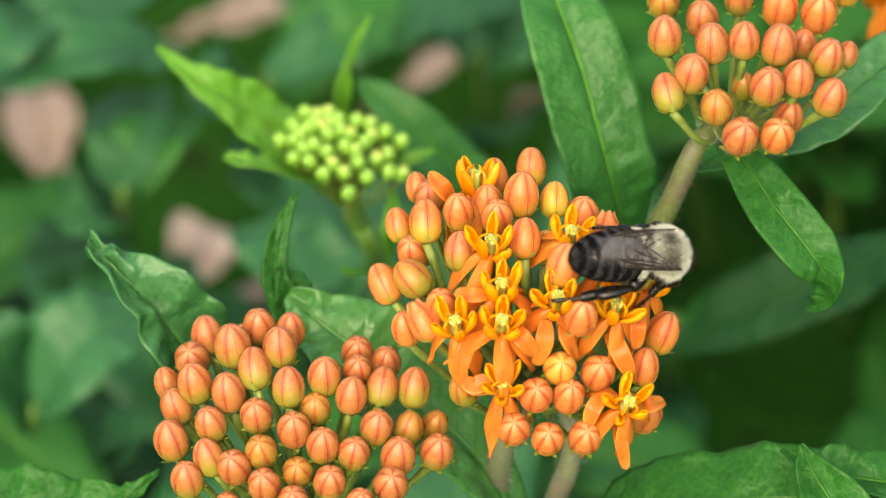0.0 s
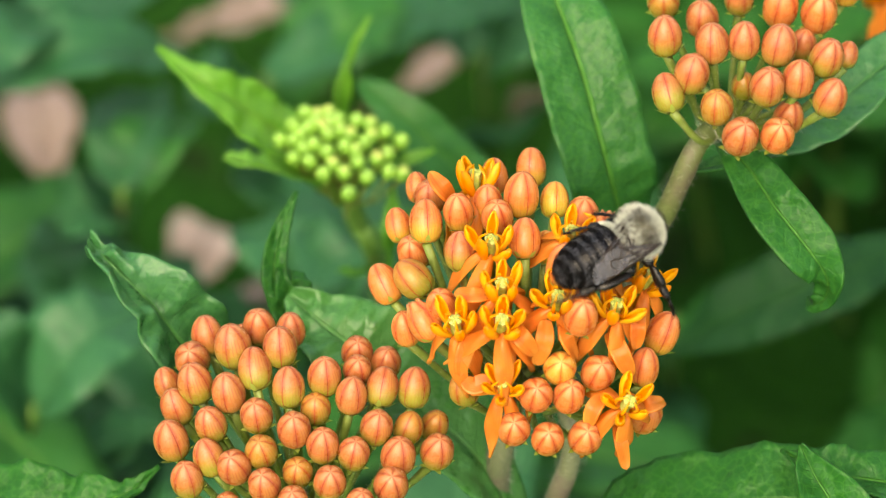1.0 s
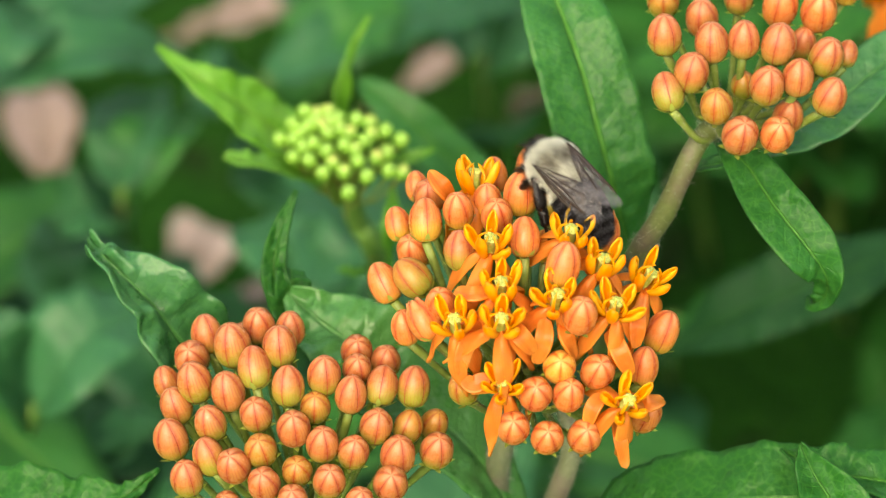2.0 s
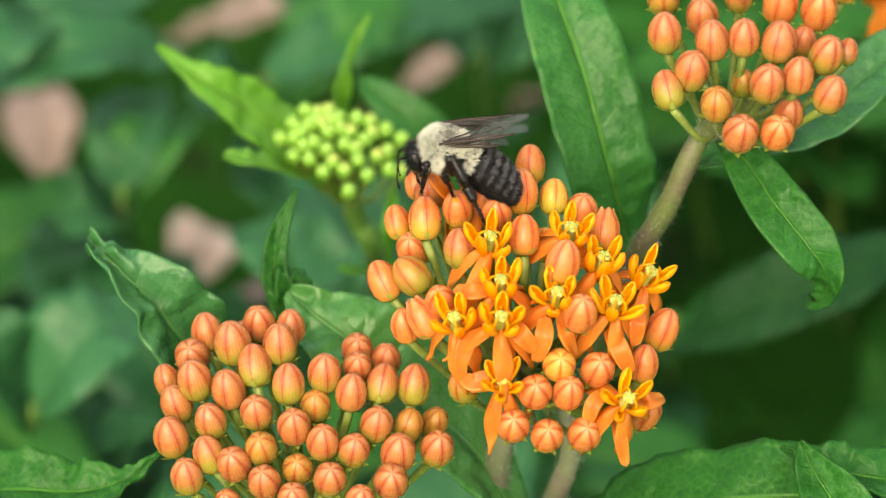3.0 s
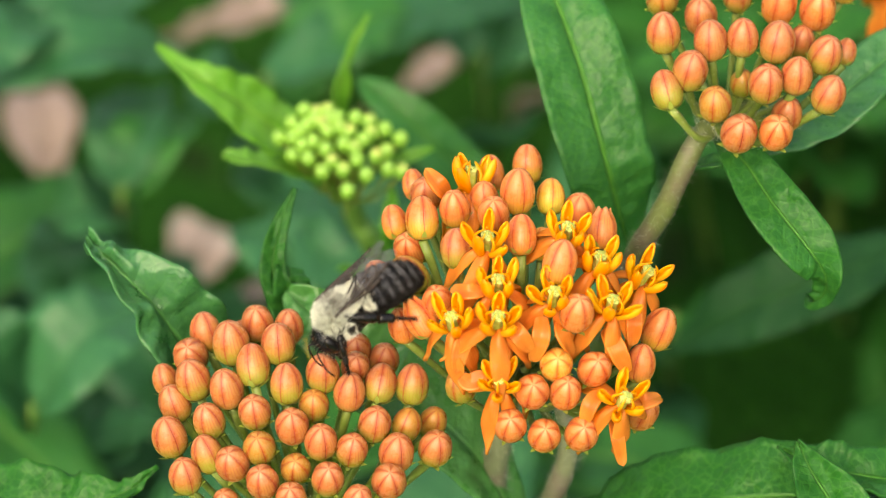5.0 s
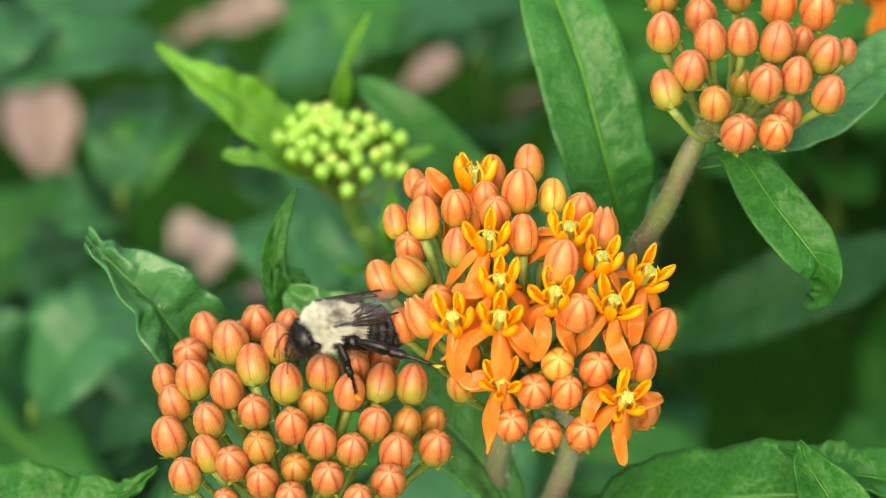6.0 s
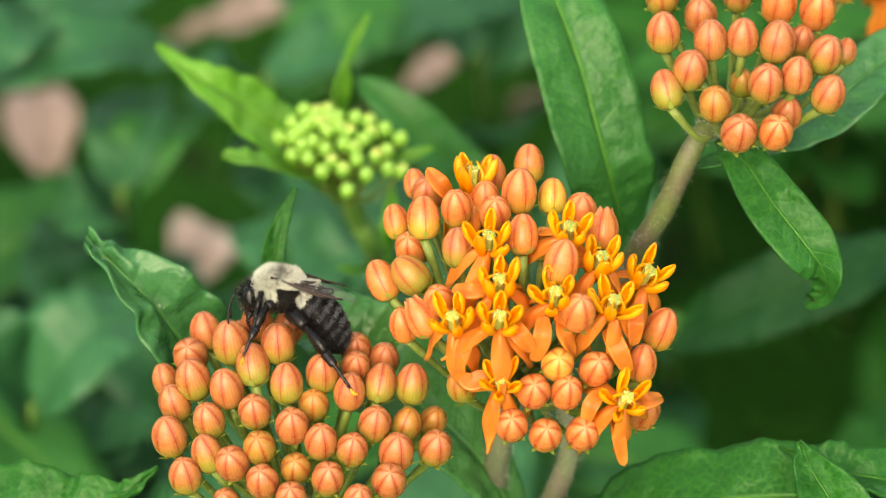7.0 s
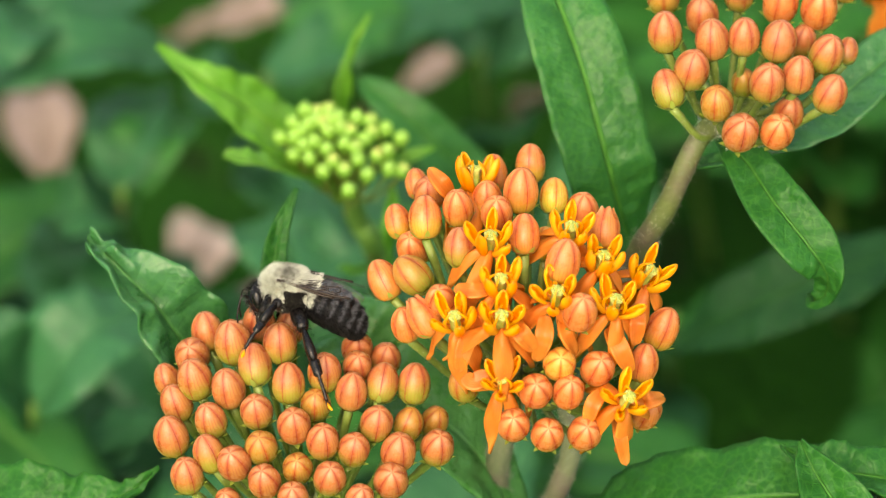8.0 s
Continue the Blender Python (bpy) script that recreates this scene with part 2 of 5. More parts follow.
def ground_material():
    g = Graph("soil")
    big = g.noise(14, 5)
    fine = g.noise(160, 6)
    col = g.mix(g.ramp(big, 0.35, 0.7), (0.014, 0.015, 0.010), (0.036, 0.031, 0.021))
    col = g.mix(g.ramp(fine, 0.5, 0.75, 0, 0.6), col, (0.05, 0.042, 0.026))
    col = g.mix(g.ramp(g.noise(30, 4), 0.25, 0.42, 0, 0.95), col, g.mix(big, (0.010, 0.078, 0.008), (0.024, 0.125, 0.016)))
    g.set(Base_Color=col, Roughness=0.95, Specular_IOR_Level=0.1)
    g.bump(fine, 0.8, 0.01)
    return g.mat


SOIL = ground_material()


# ---- mesh helpers ----
def mesh_of(name, bm, *mats):
    me = bpy.data.meshes.new(name)
    bm.to_mesh(me)
    bm.free()
    for m in mats:
        me.materials.append(m)
    me.polygons.foreach_set("use_smooth", [True] * len(me.polygons))
    return me


def part(name, bm, material, parent, label=""):
    ob = new(name, mesh_of(name, bm, *(material if isinstance(material, (tuple, list)) else (material,))))
    ob.parent = parent
    return tagged(ob, label)


def shared(name, me, parent, m):
    ob = new(name, me)
    ob.parent = parent
    ob.matrix_basis = m
    return ob


def spline(pts, n):
    """n + 1 places along a smooth line through the points."""
    p = [Vector(q) for q in pts]
    if len(p) == 2:
        p = [p[0], (p[0] + p[1]) / 2, p[1]]
    p = [p[0] * 2 - p[1]] + p + [p[-1] * 2 - p[-2]]
    out = []
    k = len(p) - 3
    for i in range(n + 1):
        s = i / n * k
        j = min(int(s), k - 1)
        f = s - j
        a, b, c, d = p[j:j + 4]
        out.append(0.5 * (2 * b + (c - a) * f + (2 * a - 5 * b + 4 * c - d) * f * f + (3 * b - a - 3 * c + d) * f ** 3))
    return out


def tube(bm, line, radii, seg=8, close=True):
    rings = []
    side = None
    for i, p in enumerate(line):
        t = (line[min(i + 1, len(line) - 1)] - line[max(i - 1, 0)]).normalized()
        if side is None:
            side = t.orthogonal().normalized()
        side = (side - t * side.dot(t)).normalized()
        up = t.cross(side)
        r = radii[i] if isinstance(radii, (list, tuple)) else radii
        rings.append([bm.verts.new(p + (side * math.cos(a) + up * math.sin(a)) * r) for a in (2 * math.pi * k / seg for k in range(seg))])
    for a, b in zip(rings, rings[1:]):
        for k in range(seg):
            bm.faces.new((a[k], a[(k + 1) % seg], b[(k + 1) % seg], b[k]))
    if close:
        bm.faces.new(rings[0][::-1])
        bm.faces.new(rings[-1])
    return rings


def needles(bm, line, radius, count, length, rng, slot=0):
    """Fine hairs that stand off a stem."""
    for _ in range(count):
        s = rng.random() * (len(line) - 1)
        j = min(int(s), len(line) - 2)
        p = line[j].lerp(line[j + 1], s - j)
        t = (line[j + 1] - line[j]).normalized()
        o = t.orthogonal().normalized()
        o.rotate(Matrix.Rotation(rng.random() * 6.283, 3, t))
        q = p + o * radius * 0.96
        w = t.cross(o) * length * 0.028
        tip = q + (o + t * rng.uniform(-0.3, 0.5)) * length * rng.uniform(0.5, 1.1)
        f = bm.faces.new((bm.verts.new(q - w), bm.verts.new(q + w), bm.verts.new(tip)))
        f.material_index = slot


def frame_of(axis, hint, place):
    """A pose with local z along axis and local x near hint."""
    z = axis.normalized()
    x = (hint - z * hint.dot(z)).normalized()
    y = z.cross(x)
    m = Matrix((x, y, z)).transposed().to_4x4()
    m.translation = place
    return m


# ---- plant pieces ----
def bud_mesh(name, mat, length=5.2, width=3.9, seg=30, rings=18, opened=0.0):
    bm = bmesh.new()
    L, R = length * MM, width * MM / 2
    rows = []
    for i in range(rings + 1):
        s = i / rings
        q = s ** 0.85
        r = max(0.0, 1 - abs(2 * q - 1) ** 2.1) ** (0.5 if q < 0.5 else 0.5 + 0.13 * (2 * q - 1))
        if opened and s > 0.8:
            r = max(r, 0.66 - (s - 0.8) * opened)
        z = (s - 0.5) * L
        if i in (0, rings) and not (opened and i == rings):
            rows.append([bm.verts.new((0, 0, z - (0.02 * L if i else -0.02 * L)))])
            continue
        ring = []
        for k in range(seg):
            a = 2 * math.pi * k / seg
            c5 = math.cos(5 * a)
            lobe = 1 + 0.018 * c5 * min(1, s * 1.6) - 0.018 * max(0.0, -c5) ** 8 - 0.02 * max(0.0, -c5) ** 4 * max(0, s - 0.75) * 4
            dz = 0.0 if not opened else 0.035 * L * max(0, s - 0.7) * c5 * 3
            ring.append(bm.verts.new((R * r * lobe * math.cos(a), R * r * lobe * math.sin(a), z + dz)))
        rows.append(ring)
    for a, b in zip(rows, rows[1:]):
        for k in range(seg):
            l = (k + 1) % seg
            if len(a) == 1:
                bm.faces.new((a[0], b[l], b[k]))
            elif len(b) == 1:
                bm.faces.new((a[k], a[l], b[0]))
            else:
                bm.faces.new((a[k], a[l], b[l], b[k]))
    if opened:
        rim = rows[-1]
        low = [bm.verts.new((v.co.x * 0.55, v.co.y * 0.55, v.co.z - 0.22 * L)) for v in rim]
        for k in range(seg):
            l = (k + 1) % seg
            bm.faces.new((rim[k], rim[l], low[l], low[k]))
        bm.faces.new(low)
    return mesh_of(name, bm, mat)


def calyx_mesh(length=5.2, width=3.9):
    """Five narrow green sepals that clasp the foot of a bud."""
    bm = bmesh.new()
    L, R = length * MM, width * MM / 2
    for k in range(5):
        a0 = 2 * math.pi * (k + 0.5) / 5
        cols = []
        for s in (0.0, 0.3, 0.65, 1.0):
            q = 0.015 + 0.20 * s
            r = R * (1 - abs(2 * q ** 0.92 - 1) ** 2.1) ** (1 / 2.05) * 1.05 + (0.10 + 0.42 * s ** 3) * MM
            z = -L * 0.51 + L * q
            half = 0.30 * (1 - s) ** 0.75
            cols.append([bm.verts.new((r * math.cos(a0 + h), r * math.sin(a0 + h), z)) for h in ((-half, 0.0, half) if s < 1 else (0.0,))])
        for a, b in zip(cols, cols[1:]):
            if len(b) == 1:
                bm.faces.new((a[0], a[1], b[0]))
                bm.faces.new((a[1], a[2], b[0]))
            else:
                bm.faces.new((a[0], a[1], b[1], b[0]))
                bm.faces.new((a[1], a[2], b[2], b[1]))
    return mesh_of("calyx", bm, CALYX)


BUDS = {
    "ripe": bud_mesh("bud_ripe", BUD_RIPE),
    "coral": bud_mesh("bud_coral", BUD_CORAL, 5.5),
    "gold": bud_mesh("bud_gold", BUD_GOLD),
    "young": bud_mesh("bud_young", BUD_YOUNG, 4.9),
    "open": bud_mesh("bud_open", BUD_CORAL, 5.4, 3.9, opened=1.2),
    "green": bud_mesh("bud_green", GREEN_BUD, 2.15, 1.85, 16, 10),
}
CALYX_MESH = calyx_mesh()
rng = random.Random(7)


def plant(name, label, base, group=""):
    e = new(name)
    e.location = base
    e.empty_display_size = 0.01
    e["rest"] = 1
    return tagged(e, label, "plant", group)


def off(owner):
    return Matrix.Translation(-owner.location)


def bud(owner, hub, u, v, d, lean, toward, width, kind):
    """A bud on its curved stalk. lean: degrees clockwise from upright; toward: degrees that its tip comes forward."""
    a, b = radians(lean), radians(toward)
    axis = way(math.sin(a) * math.cos(b), math.cos(a) * math.cos(b), -math.sin(b))
    place = spot(u, v, d)
    k = width / (1.85 if kind == "green" else 3.9)
    m = frame_of(axis, RIGHT, place) @ Matrix.Rotation(rng.random() * 1.257, 4, "Z") @ Matrix.Scale(k, 4)
    me = BUDS[kind]
    ob = shared("bud", me, owner, off(owner) @ m)
    length = {"green": 2.15, "coral": 5.5, "young": 4.9, "open": 5.4}.get(kind, 5.2) * k
    if kind != "green":
        c = shared("calyx", CALYX_MESH, ob, Matrix.Identity(4))
        tagged(c, "small green sepals")
    foot = place - axis * (length * 0.48 * MM)
    root = spot(*hub)
    bend = foot - axis * (foot - root).length * 0.38
    line = spline([root - owner.location, bend.lerp(root, 0.42) - owner.location, foot - owner.location], 10)
    bm = bmesh.new()
    r = 0.20 * MM if kind == "green" else 0.42 * MM
    tube(bm, line, [r * (1.0 if i < 9 else 1.25) for i in range(11)], 7)
    if kind != "green":
        needles(bm, line, r, 130, 0.55 * MM, rng, 1)
    part("stalk", bm, (STALK, HAIR), owner)
    return ob


def thick_sheet(bm, uvl, points, thickness):
    """A curved sheet with real thickness from rows of places: both faces and the rim, with texture places across and along."""
    n, m = len(points) - 1, len(points[0]) - 1
    top, low = [], []
    for i in range(n + 1):
        rows = ([], [])
        for j in range(m + 1):
            a = points[min(i + 1, n)][j] - points[max(i - 1, 0)][j]
            b = points[i][min(j + 1, m)] - points[i][max(j - 1, 0)]
            nor = b.cross(a)
            nor = nor.normalized() if nor.length > 1e-12 else Vector((0, 0, 1))
            rows[0].append(bm.verts.new(points[i][j] + nor * thickness / 2))
            rows[1].append(bm.verts.new(points[i][j] - nor * thickness / 2))
        top.append(rows[0])
        low.append(rows[1])

    def face(verts, uvs):
        f = bm.faces.new(verts)
        for lp, uv in zip(f.loops, uvs):
            lp[uvl].uv = uv

    def uv(i, j):
        return (j / m, i / n)

    for i in range(n):
        for j in range(m):
            quad = ((i, j), (i, j + 1), (i + 1, j + 1), (i + 1, j))
            face([top[a][b] for a, b in quad], [uv(a, b) for a, b in quad])
            quad = quad[::-1]
            face([low[a][b] for a, b in quad], [uv(a, b) for a, b in quad])
    edge = [(0, j) for j in range(m + 1)] + [(i, m) for i in range(1, n + 1)] + [(n, j) for j in range(m - 1, -1, -1)] + [(i, 0) for i in range(n - 1, 0, -1)]
    for (a, b), (c, d) in zip(edge, edge[1:] + edge[:1]):
        face([low[a][b], low[c][d], top[c][d], top[a][b]], [uv(a, b), uv(c, d), uv(c, d), uv(a, b)])


def hood_mesh():
    """A scoop-shaped hood, open towards the flower's middle: local z along it, y outward."""
    bm = bmesh.new()
    uvl = bm.loops.layers.uv.new("UVMap")
    n, m = 14, 14
    grid = []
    for i in range(n + 1):
        s = i / n
        r = 0.22 + 0.40 * math.sin(math.pi * min(1, 0.10 + s * 0.62)) - 0.30 * max(0, s - 0.74) ** 1.5 / 0.16
        row = []
        for j in range(m + 1):
            q = j / m * 2 - 1
            ang = q * (2.55 - 0.5 * s)
            inner = (1 - math.cos(ang)) / 2
            x = r * math.sin(ang) * 1.08
            y = r * math.cos(ang) * 0.85 + 0.85 * math.sin(s * 1.7) - 0.28 * s * s
            row.append(Vector((x, y, s * 3.8 - 0.9 * inner * s * s)) * MM)
        grid.append(row)
    thick_sheet(bm, uvl, grid, 0.26 * MM)
    return mesh_of("hood", bm, HOOD)


def petal_mesh(curl):
    """A reflexed petal: starts at the flower's foot, runs outward and bends back down."""
    bm = bmesh.new()
    uvl = bm.loops.layers.uv.new("UVMap")
    n, m = 16, 8
    grid = []
    for i in range(n + 1):
        s = i / n
        w = 0.98 * (math.sin(math.pi * (0.07 + 0.90 * s)) ** 0.80) * (0.8 + 0.4 * s * (1.3 - s)) * (1 - 0.5 * max(0.0, s - 0.55) / 0.45)
        out = 0.5 + 3.2 * math.sin(min(1.57, s * 2.0)) + curl * 1.5 * max(0, s - 0.6) ** 1.5 * 3
        down = 0.2 - 7.4 * max(0, s - 0.1) ** 1.15 + curl * 2.0 * max(0, s - 0.75)
        row = []
        for j in range(m + 1):
            q = j / m * 2 - 1
            row.append(Vector((q * w, out - 0.45 * q * q * w + 0.16 * math.sin(s * 9 + q * 2.5), down + 0.18 * math.sin(s * 7 - q * 3))) * MM)
        grid.append(row)
    thick_sheet(bm, uvl, grid, 0.16 * MM)
    return mesh_of("petal", bm, PETAL)


def corona_mesh():
    """The pale column in the middle of a flower: a five-sided drum with a crumbly disc on top."""
    bm = bmesh.new()
    r0 = random.Random(3)
    seg = 20
    rows = []
    for z, r in ((0, 0.6), (0.7, 0.52), (1.5, 0.5), (2.0, 0.54), (2.2, 0.68), (2.35, 0.6), (2.4, 0.3)):
        rows.append([bm.verts.new((r * MM * (1 + 0.10 * math.cos(5 * a)) * math.cos(a), r * MM * (1 + 0.10 * math.cos(5 * a)) * math.sin(a), z * MM)) for a in (2 * math.pi * k / seg for k in range(seg))])
    for a, b in zip(rows, rows[1:]):
        for k in range(seg):
            bm.faces.new((a[k], a[(k + 1) % seg], b[(k + 1) % seg], b[k]))
    bm.faces.new(rows[-1])
    for _ in range(40):
        a, r = r0.random() * 6.283, 0.66 * math.sqrt(r0.random())
        bmesh.ops.create_icosphere(bm, subdivisions=1, radius=r0.uniform(0.07, 0.14) * MM, matrix=Matrix.Translation((r * math.cos(a) * MM, r * math.sin(a) * MM, (2.42 + r0.uniform(-0.1, 0.1)) * MM)))
    return mesh_of("corona", bm, CROWN)


def horn_mesh():
    bm = bmesh.new()
    tube(bm, spline([(0, 0.001, 0.0006), (0, 0.00115, 0.002), (0, 0.0004, 0.003)], 6), [0.00018, 0.0002, 0.0002, 0.00018, 0.00014, 0.0001, 0.00004], 6)
    return mesh_of("horn", bm, HOOD)


HOOD_MESH, CORONA_MESH, HORN_MESH = hood_mesh(), corona_mesh(), horn_mesh()
PETALS = [petal_mesh(c) for c in (0.0, 0.35, 0.8)]


def flower(owner, hub, u, v, d, axis, turn=0.0, size=1.1, spread=10):
    """An open flower: pale column, five hoods with horns, five petals bent back."""
    ax = way(*axis)
    place = spot(u, v, d) - ax * 2.0 * MM * size
    m = frame_of(ax, RIGHT, place) @ Matrix.Rotation(radians(turn), 4, "Z") @ Matrix.Scale(size, 4)
    body = shared("flower", CORONA_MESH, owner, off(owner) @ m)
    tagged(body, "open orange flower with yellow hoods")
    for k in range(5):
        a = 2 * math.pi * k / 5
        tilt = Matrix.Rotation(a, 4, "Z") @ Matrix.Translation((0, 0.85 * MM, 0.1 * MM)) @ Matrix.Rotation(radians(-spread - rng.uniform(-8, 14)), 4, "X") @ Matrix.Rotation(radians(rng.uniform(-18, 18)), 4, "Z") @ Matrix.Rotation(radians(rng.uniform(-9, 9)), 4, "Y") @ Matrix.Diagonal((rng.uniform(0.66, 0.86), 0.88, rng.uniform(0.86, 1.06), 1))
        shared("hood", HOOD_MESH, body, tilt)
        shared("horn", HORN_MESH, body, Matrix.Rotation(a, 4, "Z"))
        pm = Matrix.Rotation(a + 0.628 + rng.uniform(-0.25, 0.25), 4, "Z") @ Matrix.Rotation(radians(rng.uniform(-16, 12)), 4, "X") @ Matrix.Rotation(radians(rng.uniform(-14, 14)), 4, "Y") @ Matrix.Scale(rng.uniform(0.94, 1.10), 4)
        shared("petal", PETALS[rng.randrange(3)], body, pm)
    root = spot(*hub)
    bend = place - ax * (place - root).length * 0.4
    line = spline([root - owner.location, bend.lerp(root, 0.4) - owner.location, place - owner.location], 10)
    bm = bmesh.new()
    tube(bm, line, 0.42 * MM, 7)
    part("stalk", bm, (STALK, HAIR), owner)
    return body


def leaf(owner, pts, width, face=(0, 0.6, -0.8), mat=None, fold=0.25, wave=0.04, n=40, m=12, tip=0.75, foot=0.55, droop=0.0, roll=0.0, quilt=0.045, shape=None, pucker=0.0, name="leaf", label="", seed=0):
    """A blade from its foot to its tip along the points; fold: rise of the edges; wave: ripple of the edges; roll: degrees that it twists from foot to tip; shape: breadths at even steps."""
    line = [p - owner.location for p in spline([spot(*p) for p in pts], n)]
    hint = way(*face)
    bm = bmesh.new()
    uvl = bm.loops.layers.uv.new("UVMap")
    grid = []
    W = width * MM / 2
    top = max((s / 60) ** foot * (1 - s / 60) ** tip for s in range(61))
    wide = [q.x for q in spline([Vector((q, 0, 0)) for q in shape], n)] if shape else None
    total = sum((b - a).length for a, b in zip(line, line[1:]))
    for i, p in enumerate(line):
        s = i / n
        t = (line[min(i + 1, n)] - line[max(i - 1, 0)]).normalized()
        nor = (hint - t * hint.dot(t)).normalized()
        if roll:
            nor.rotate(Matrix.Rotation(radians(roll) * s, 3, t))
        side = t.cross(nor)
        w = W * max(0.015, wide[i] if wide else (s ** foot * (1 - s) ** tip) / top)
        row = []
        for j in range(m + 1):
            q = j / m * 2 - 1
            ph = seed * 1.7 + (3.1 if q > 0 else 0)
            x = s * total / MM
            rip = wave * W * 2 * q * q * (math.sin(x * 0.62 + ph) + 0.6 * math.sin(x * 1.37 + ph * 2.3)) * min(1, 6 * s * (1 - s))
            pil = quilt * W * (0.35 * math.sin(x * 0.95 - abs(q) * 2.4 + 1.2 * math.sin(x * 0.41 + ph)) + math.sin(x * 0.37 + q * 2.2 + ph * 1.3) + 0.5 * math.sin(x * 0.61 - q * 3.4 + ph)) * min(1, abs(q) * 3)
            if pucker:
                swell = math.sin(x * 2.1 - abs(q) * 3.2 + ph + 2.2 * noise.noise((x * 0.35, q * 1.5, seed))) + 1.6 * noise.noise((x * 0.75, q * 3.5, seed + 7.0))
                pil += pucker * MM * swell * min(1, abs(q) * 4) * (1 - 0.5 * q * q) * min(1, 8 * s * (1 - s))
            h = fold * w * (abs(q) ** 1.35) - droop * w * abs(q) ** 2.5 + rip + pil - 0.05 * W * max(0, 1 - abs(q) * 5)
            row.append((bm.verts.new(p + side * q * w + nor * h), (j / m, s)))
        grid.append(row)
    for i in range(n):
        for j in range(m):
            quad = (grid[i][j], grid[i][j + 1], grid[i + 1][j + 1], grid[i + 1][j])
            f = bm.faces.new([v for v, _ in quad])
            for lp, (_, uv) in zip(f.loops, quad):
                lp[uvl].uv = uv
    ob = part(name, bm, mat or LEAF, owner, label)
    sol = ob.modifiers.new("thickness", "SOLIDIFY")
    sol.thickness = 0.25 * MM
    return ob


def stem(owner, pts, r0, r1, mat=None, hairs=0, n=24, name="stem"):
    line = [p - owner.location for p in spline([spot(*p) for p in pts], n)]
    bm = bmesh.new()
    tube(bm, line, [(r0 + (r1 - r0) * i / n) * MM * (1 + 0.04 * math.sin(i * 1.9)) for i in range(n + 1)], 14)
    if hairs:
        needles(bm, line, (r0 + r1) / 2 * MM, hairs, 0.9 * MM, rng, 1)
    return part(name, bm, (mat or STEM, HAIR), owner)


# ---- ground ----
bm = bmesh.new()
edges = [-300, -60, -12, -3, -0.9] + [-0.5 + i * 0.05 for i in range(21)] + [0.9, 3, 12, 60, 300]
cells = [[bm.verts.new((x, y, noise.noise((x * 9, y * 9, 0)) * 0.012 - 0.006 if abs(x) < 1 and abs(y) < 1 else -0.006)) for y in edges] for x in edges]
for i in range(len(edges) - 1):
    for j in range(len(edges) - 1):
        bm.faces.new((cells[i][j], cells[i + 1][j], cells[i + 1][j + 1], cells[i][j + 1]))
tagged(new("ground", mesh_of("ground", bm, SOIL)), "dark damp soil grown over with green moss", "ground", kind="structure")

# ---- flowering stems ----
left_plant = plant("milkweed", "green milkweed stem with a head of closed orange buds", spot(-22.2, -79.9, 219.9), "milkweed stems")
stem(left_plant, [(-22.4, -80.5, 224.9), (-16.7, -46.7, 60), (-15.7, -30.7, 22)], 1.9, 1.4, STEM_GREEN)
middle_plant = plant("milkweed", "green milkweed stem with orange flowers and buds", spot(8.9, -79.9, 219.9), "milkweed stems")
stem(middle_plant, [(9, -80.5, 224.9), (6.7, -42.7, 55), (6.3, -26.9, 24), (7.5, -19.7, 16), (9.3, -13.9, 15)], 1.6, 1.35, STEM_GREY, 900)
second_stem = [(8.2, -42.8, 56), (13.3, -29.1, 27), (14.9, -22.8, 20), (13.3, -16.8, 16), (9.3, -13.9, 15)]
stem(middle_plant, second_stem, 1.4, 1.0, STEM_GREY, 600, name="branch")
tall_plant = plant("milkweed", "tall milkweed stem with orange buds and long leaves", spot(19.7, -44.9, 254.9), "milkweed stems")
stem(tall_plant, [(19.8, -45.3, 260.2), (19.1, -13.9, 50), (22.0, -1.9, 20), (25.6, 4.6, 14), (29.1, 12.2, 11), (32.7, 14.6, 15)], 1.45, 1.15, STEM, 1000)
green_plant = plant("milkweed", "young milkweed stem with green unripe buds", spot(-8.4, -26, 273.8), "milkweed stems")
stem(green_plant, [(-8.5, -26.2, 279.2), (-8.7, -3, 110), (-11.3, 3.8, 84), (-12.5, 8.1, 75)], 1.7, 1.3, STEM_GREEN)

LEFT_HUB = (-15.7, -30.7, 22)
RIGHT_HUB = (32.7, 14.6, 16)
CENTRE_HUB = (9.1, -13.5, 16)
GREEN_HUB = (-12.6, 8.1, 76)
bud(left_plant, LEFT_HUB, -26.5, -9.6, 7.4, -11, 20, 3.63, "ripe")
bud(left_plant, LEFT_HUB, -23.4, -10.7, 2.4, -9, 34, 4.23, "ripe")
bud(left_plant, LEFT_HUB, -20.6, -8.6, 5.3, -5, 49, 3.74, "ripe")
bud(left_plant, LEFT_HUB, -17.1, -9, 6.2, -1, 34, 3.36, "ripe")
bud(left_plant, LEFT_HUB, -18.1, -10.8, 1.6, -3, 29, 3.84, "ripe")
bud(left_plant, LEFT_HUB, -22.4, -10.2, 7.6, -7, 39, 3.24, "ripe")
bud(left_plant, LEFT_HUB, -28.1, -12.3, 5.6, -14, 67, 4.00, "ripe")
bud(left_plant, LEFT_HUB, -27.6, -14.8, 1.9, -15, 36, 3.97, "ripe")
bud(left_plant, LEFT_HUB, -31, -15, 6.8, -18, 18, 2.98, "ripe")
bud(left_plant, LEFT_HUB, -29.7, -17.5, 2.9, -19, 31, 3.59, "ripe")
bud(left_plant, LEFT_HUB, -30.1, -21.1, 0.4, -14, 36, 3.96, "ripe")
bud(left_plant, LEFT_HUB, -23.8, -15.8, 0.5, -11, 35, 3.83, "ripe")
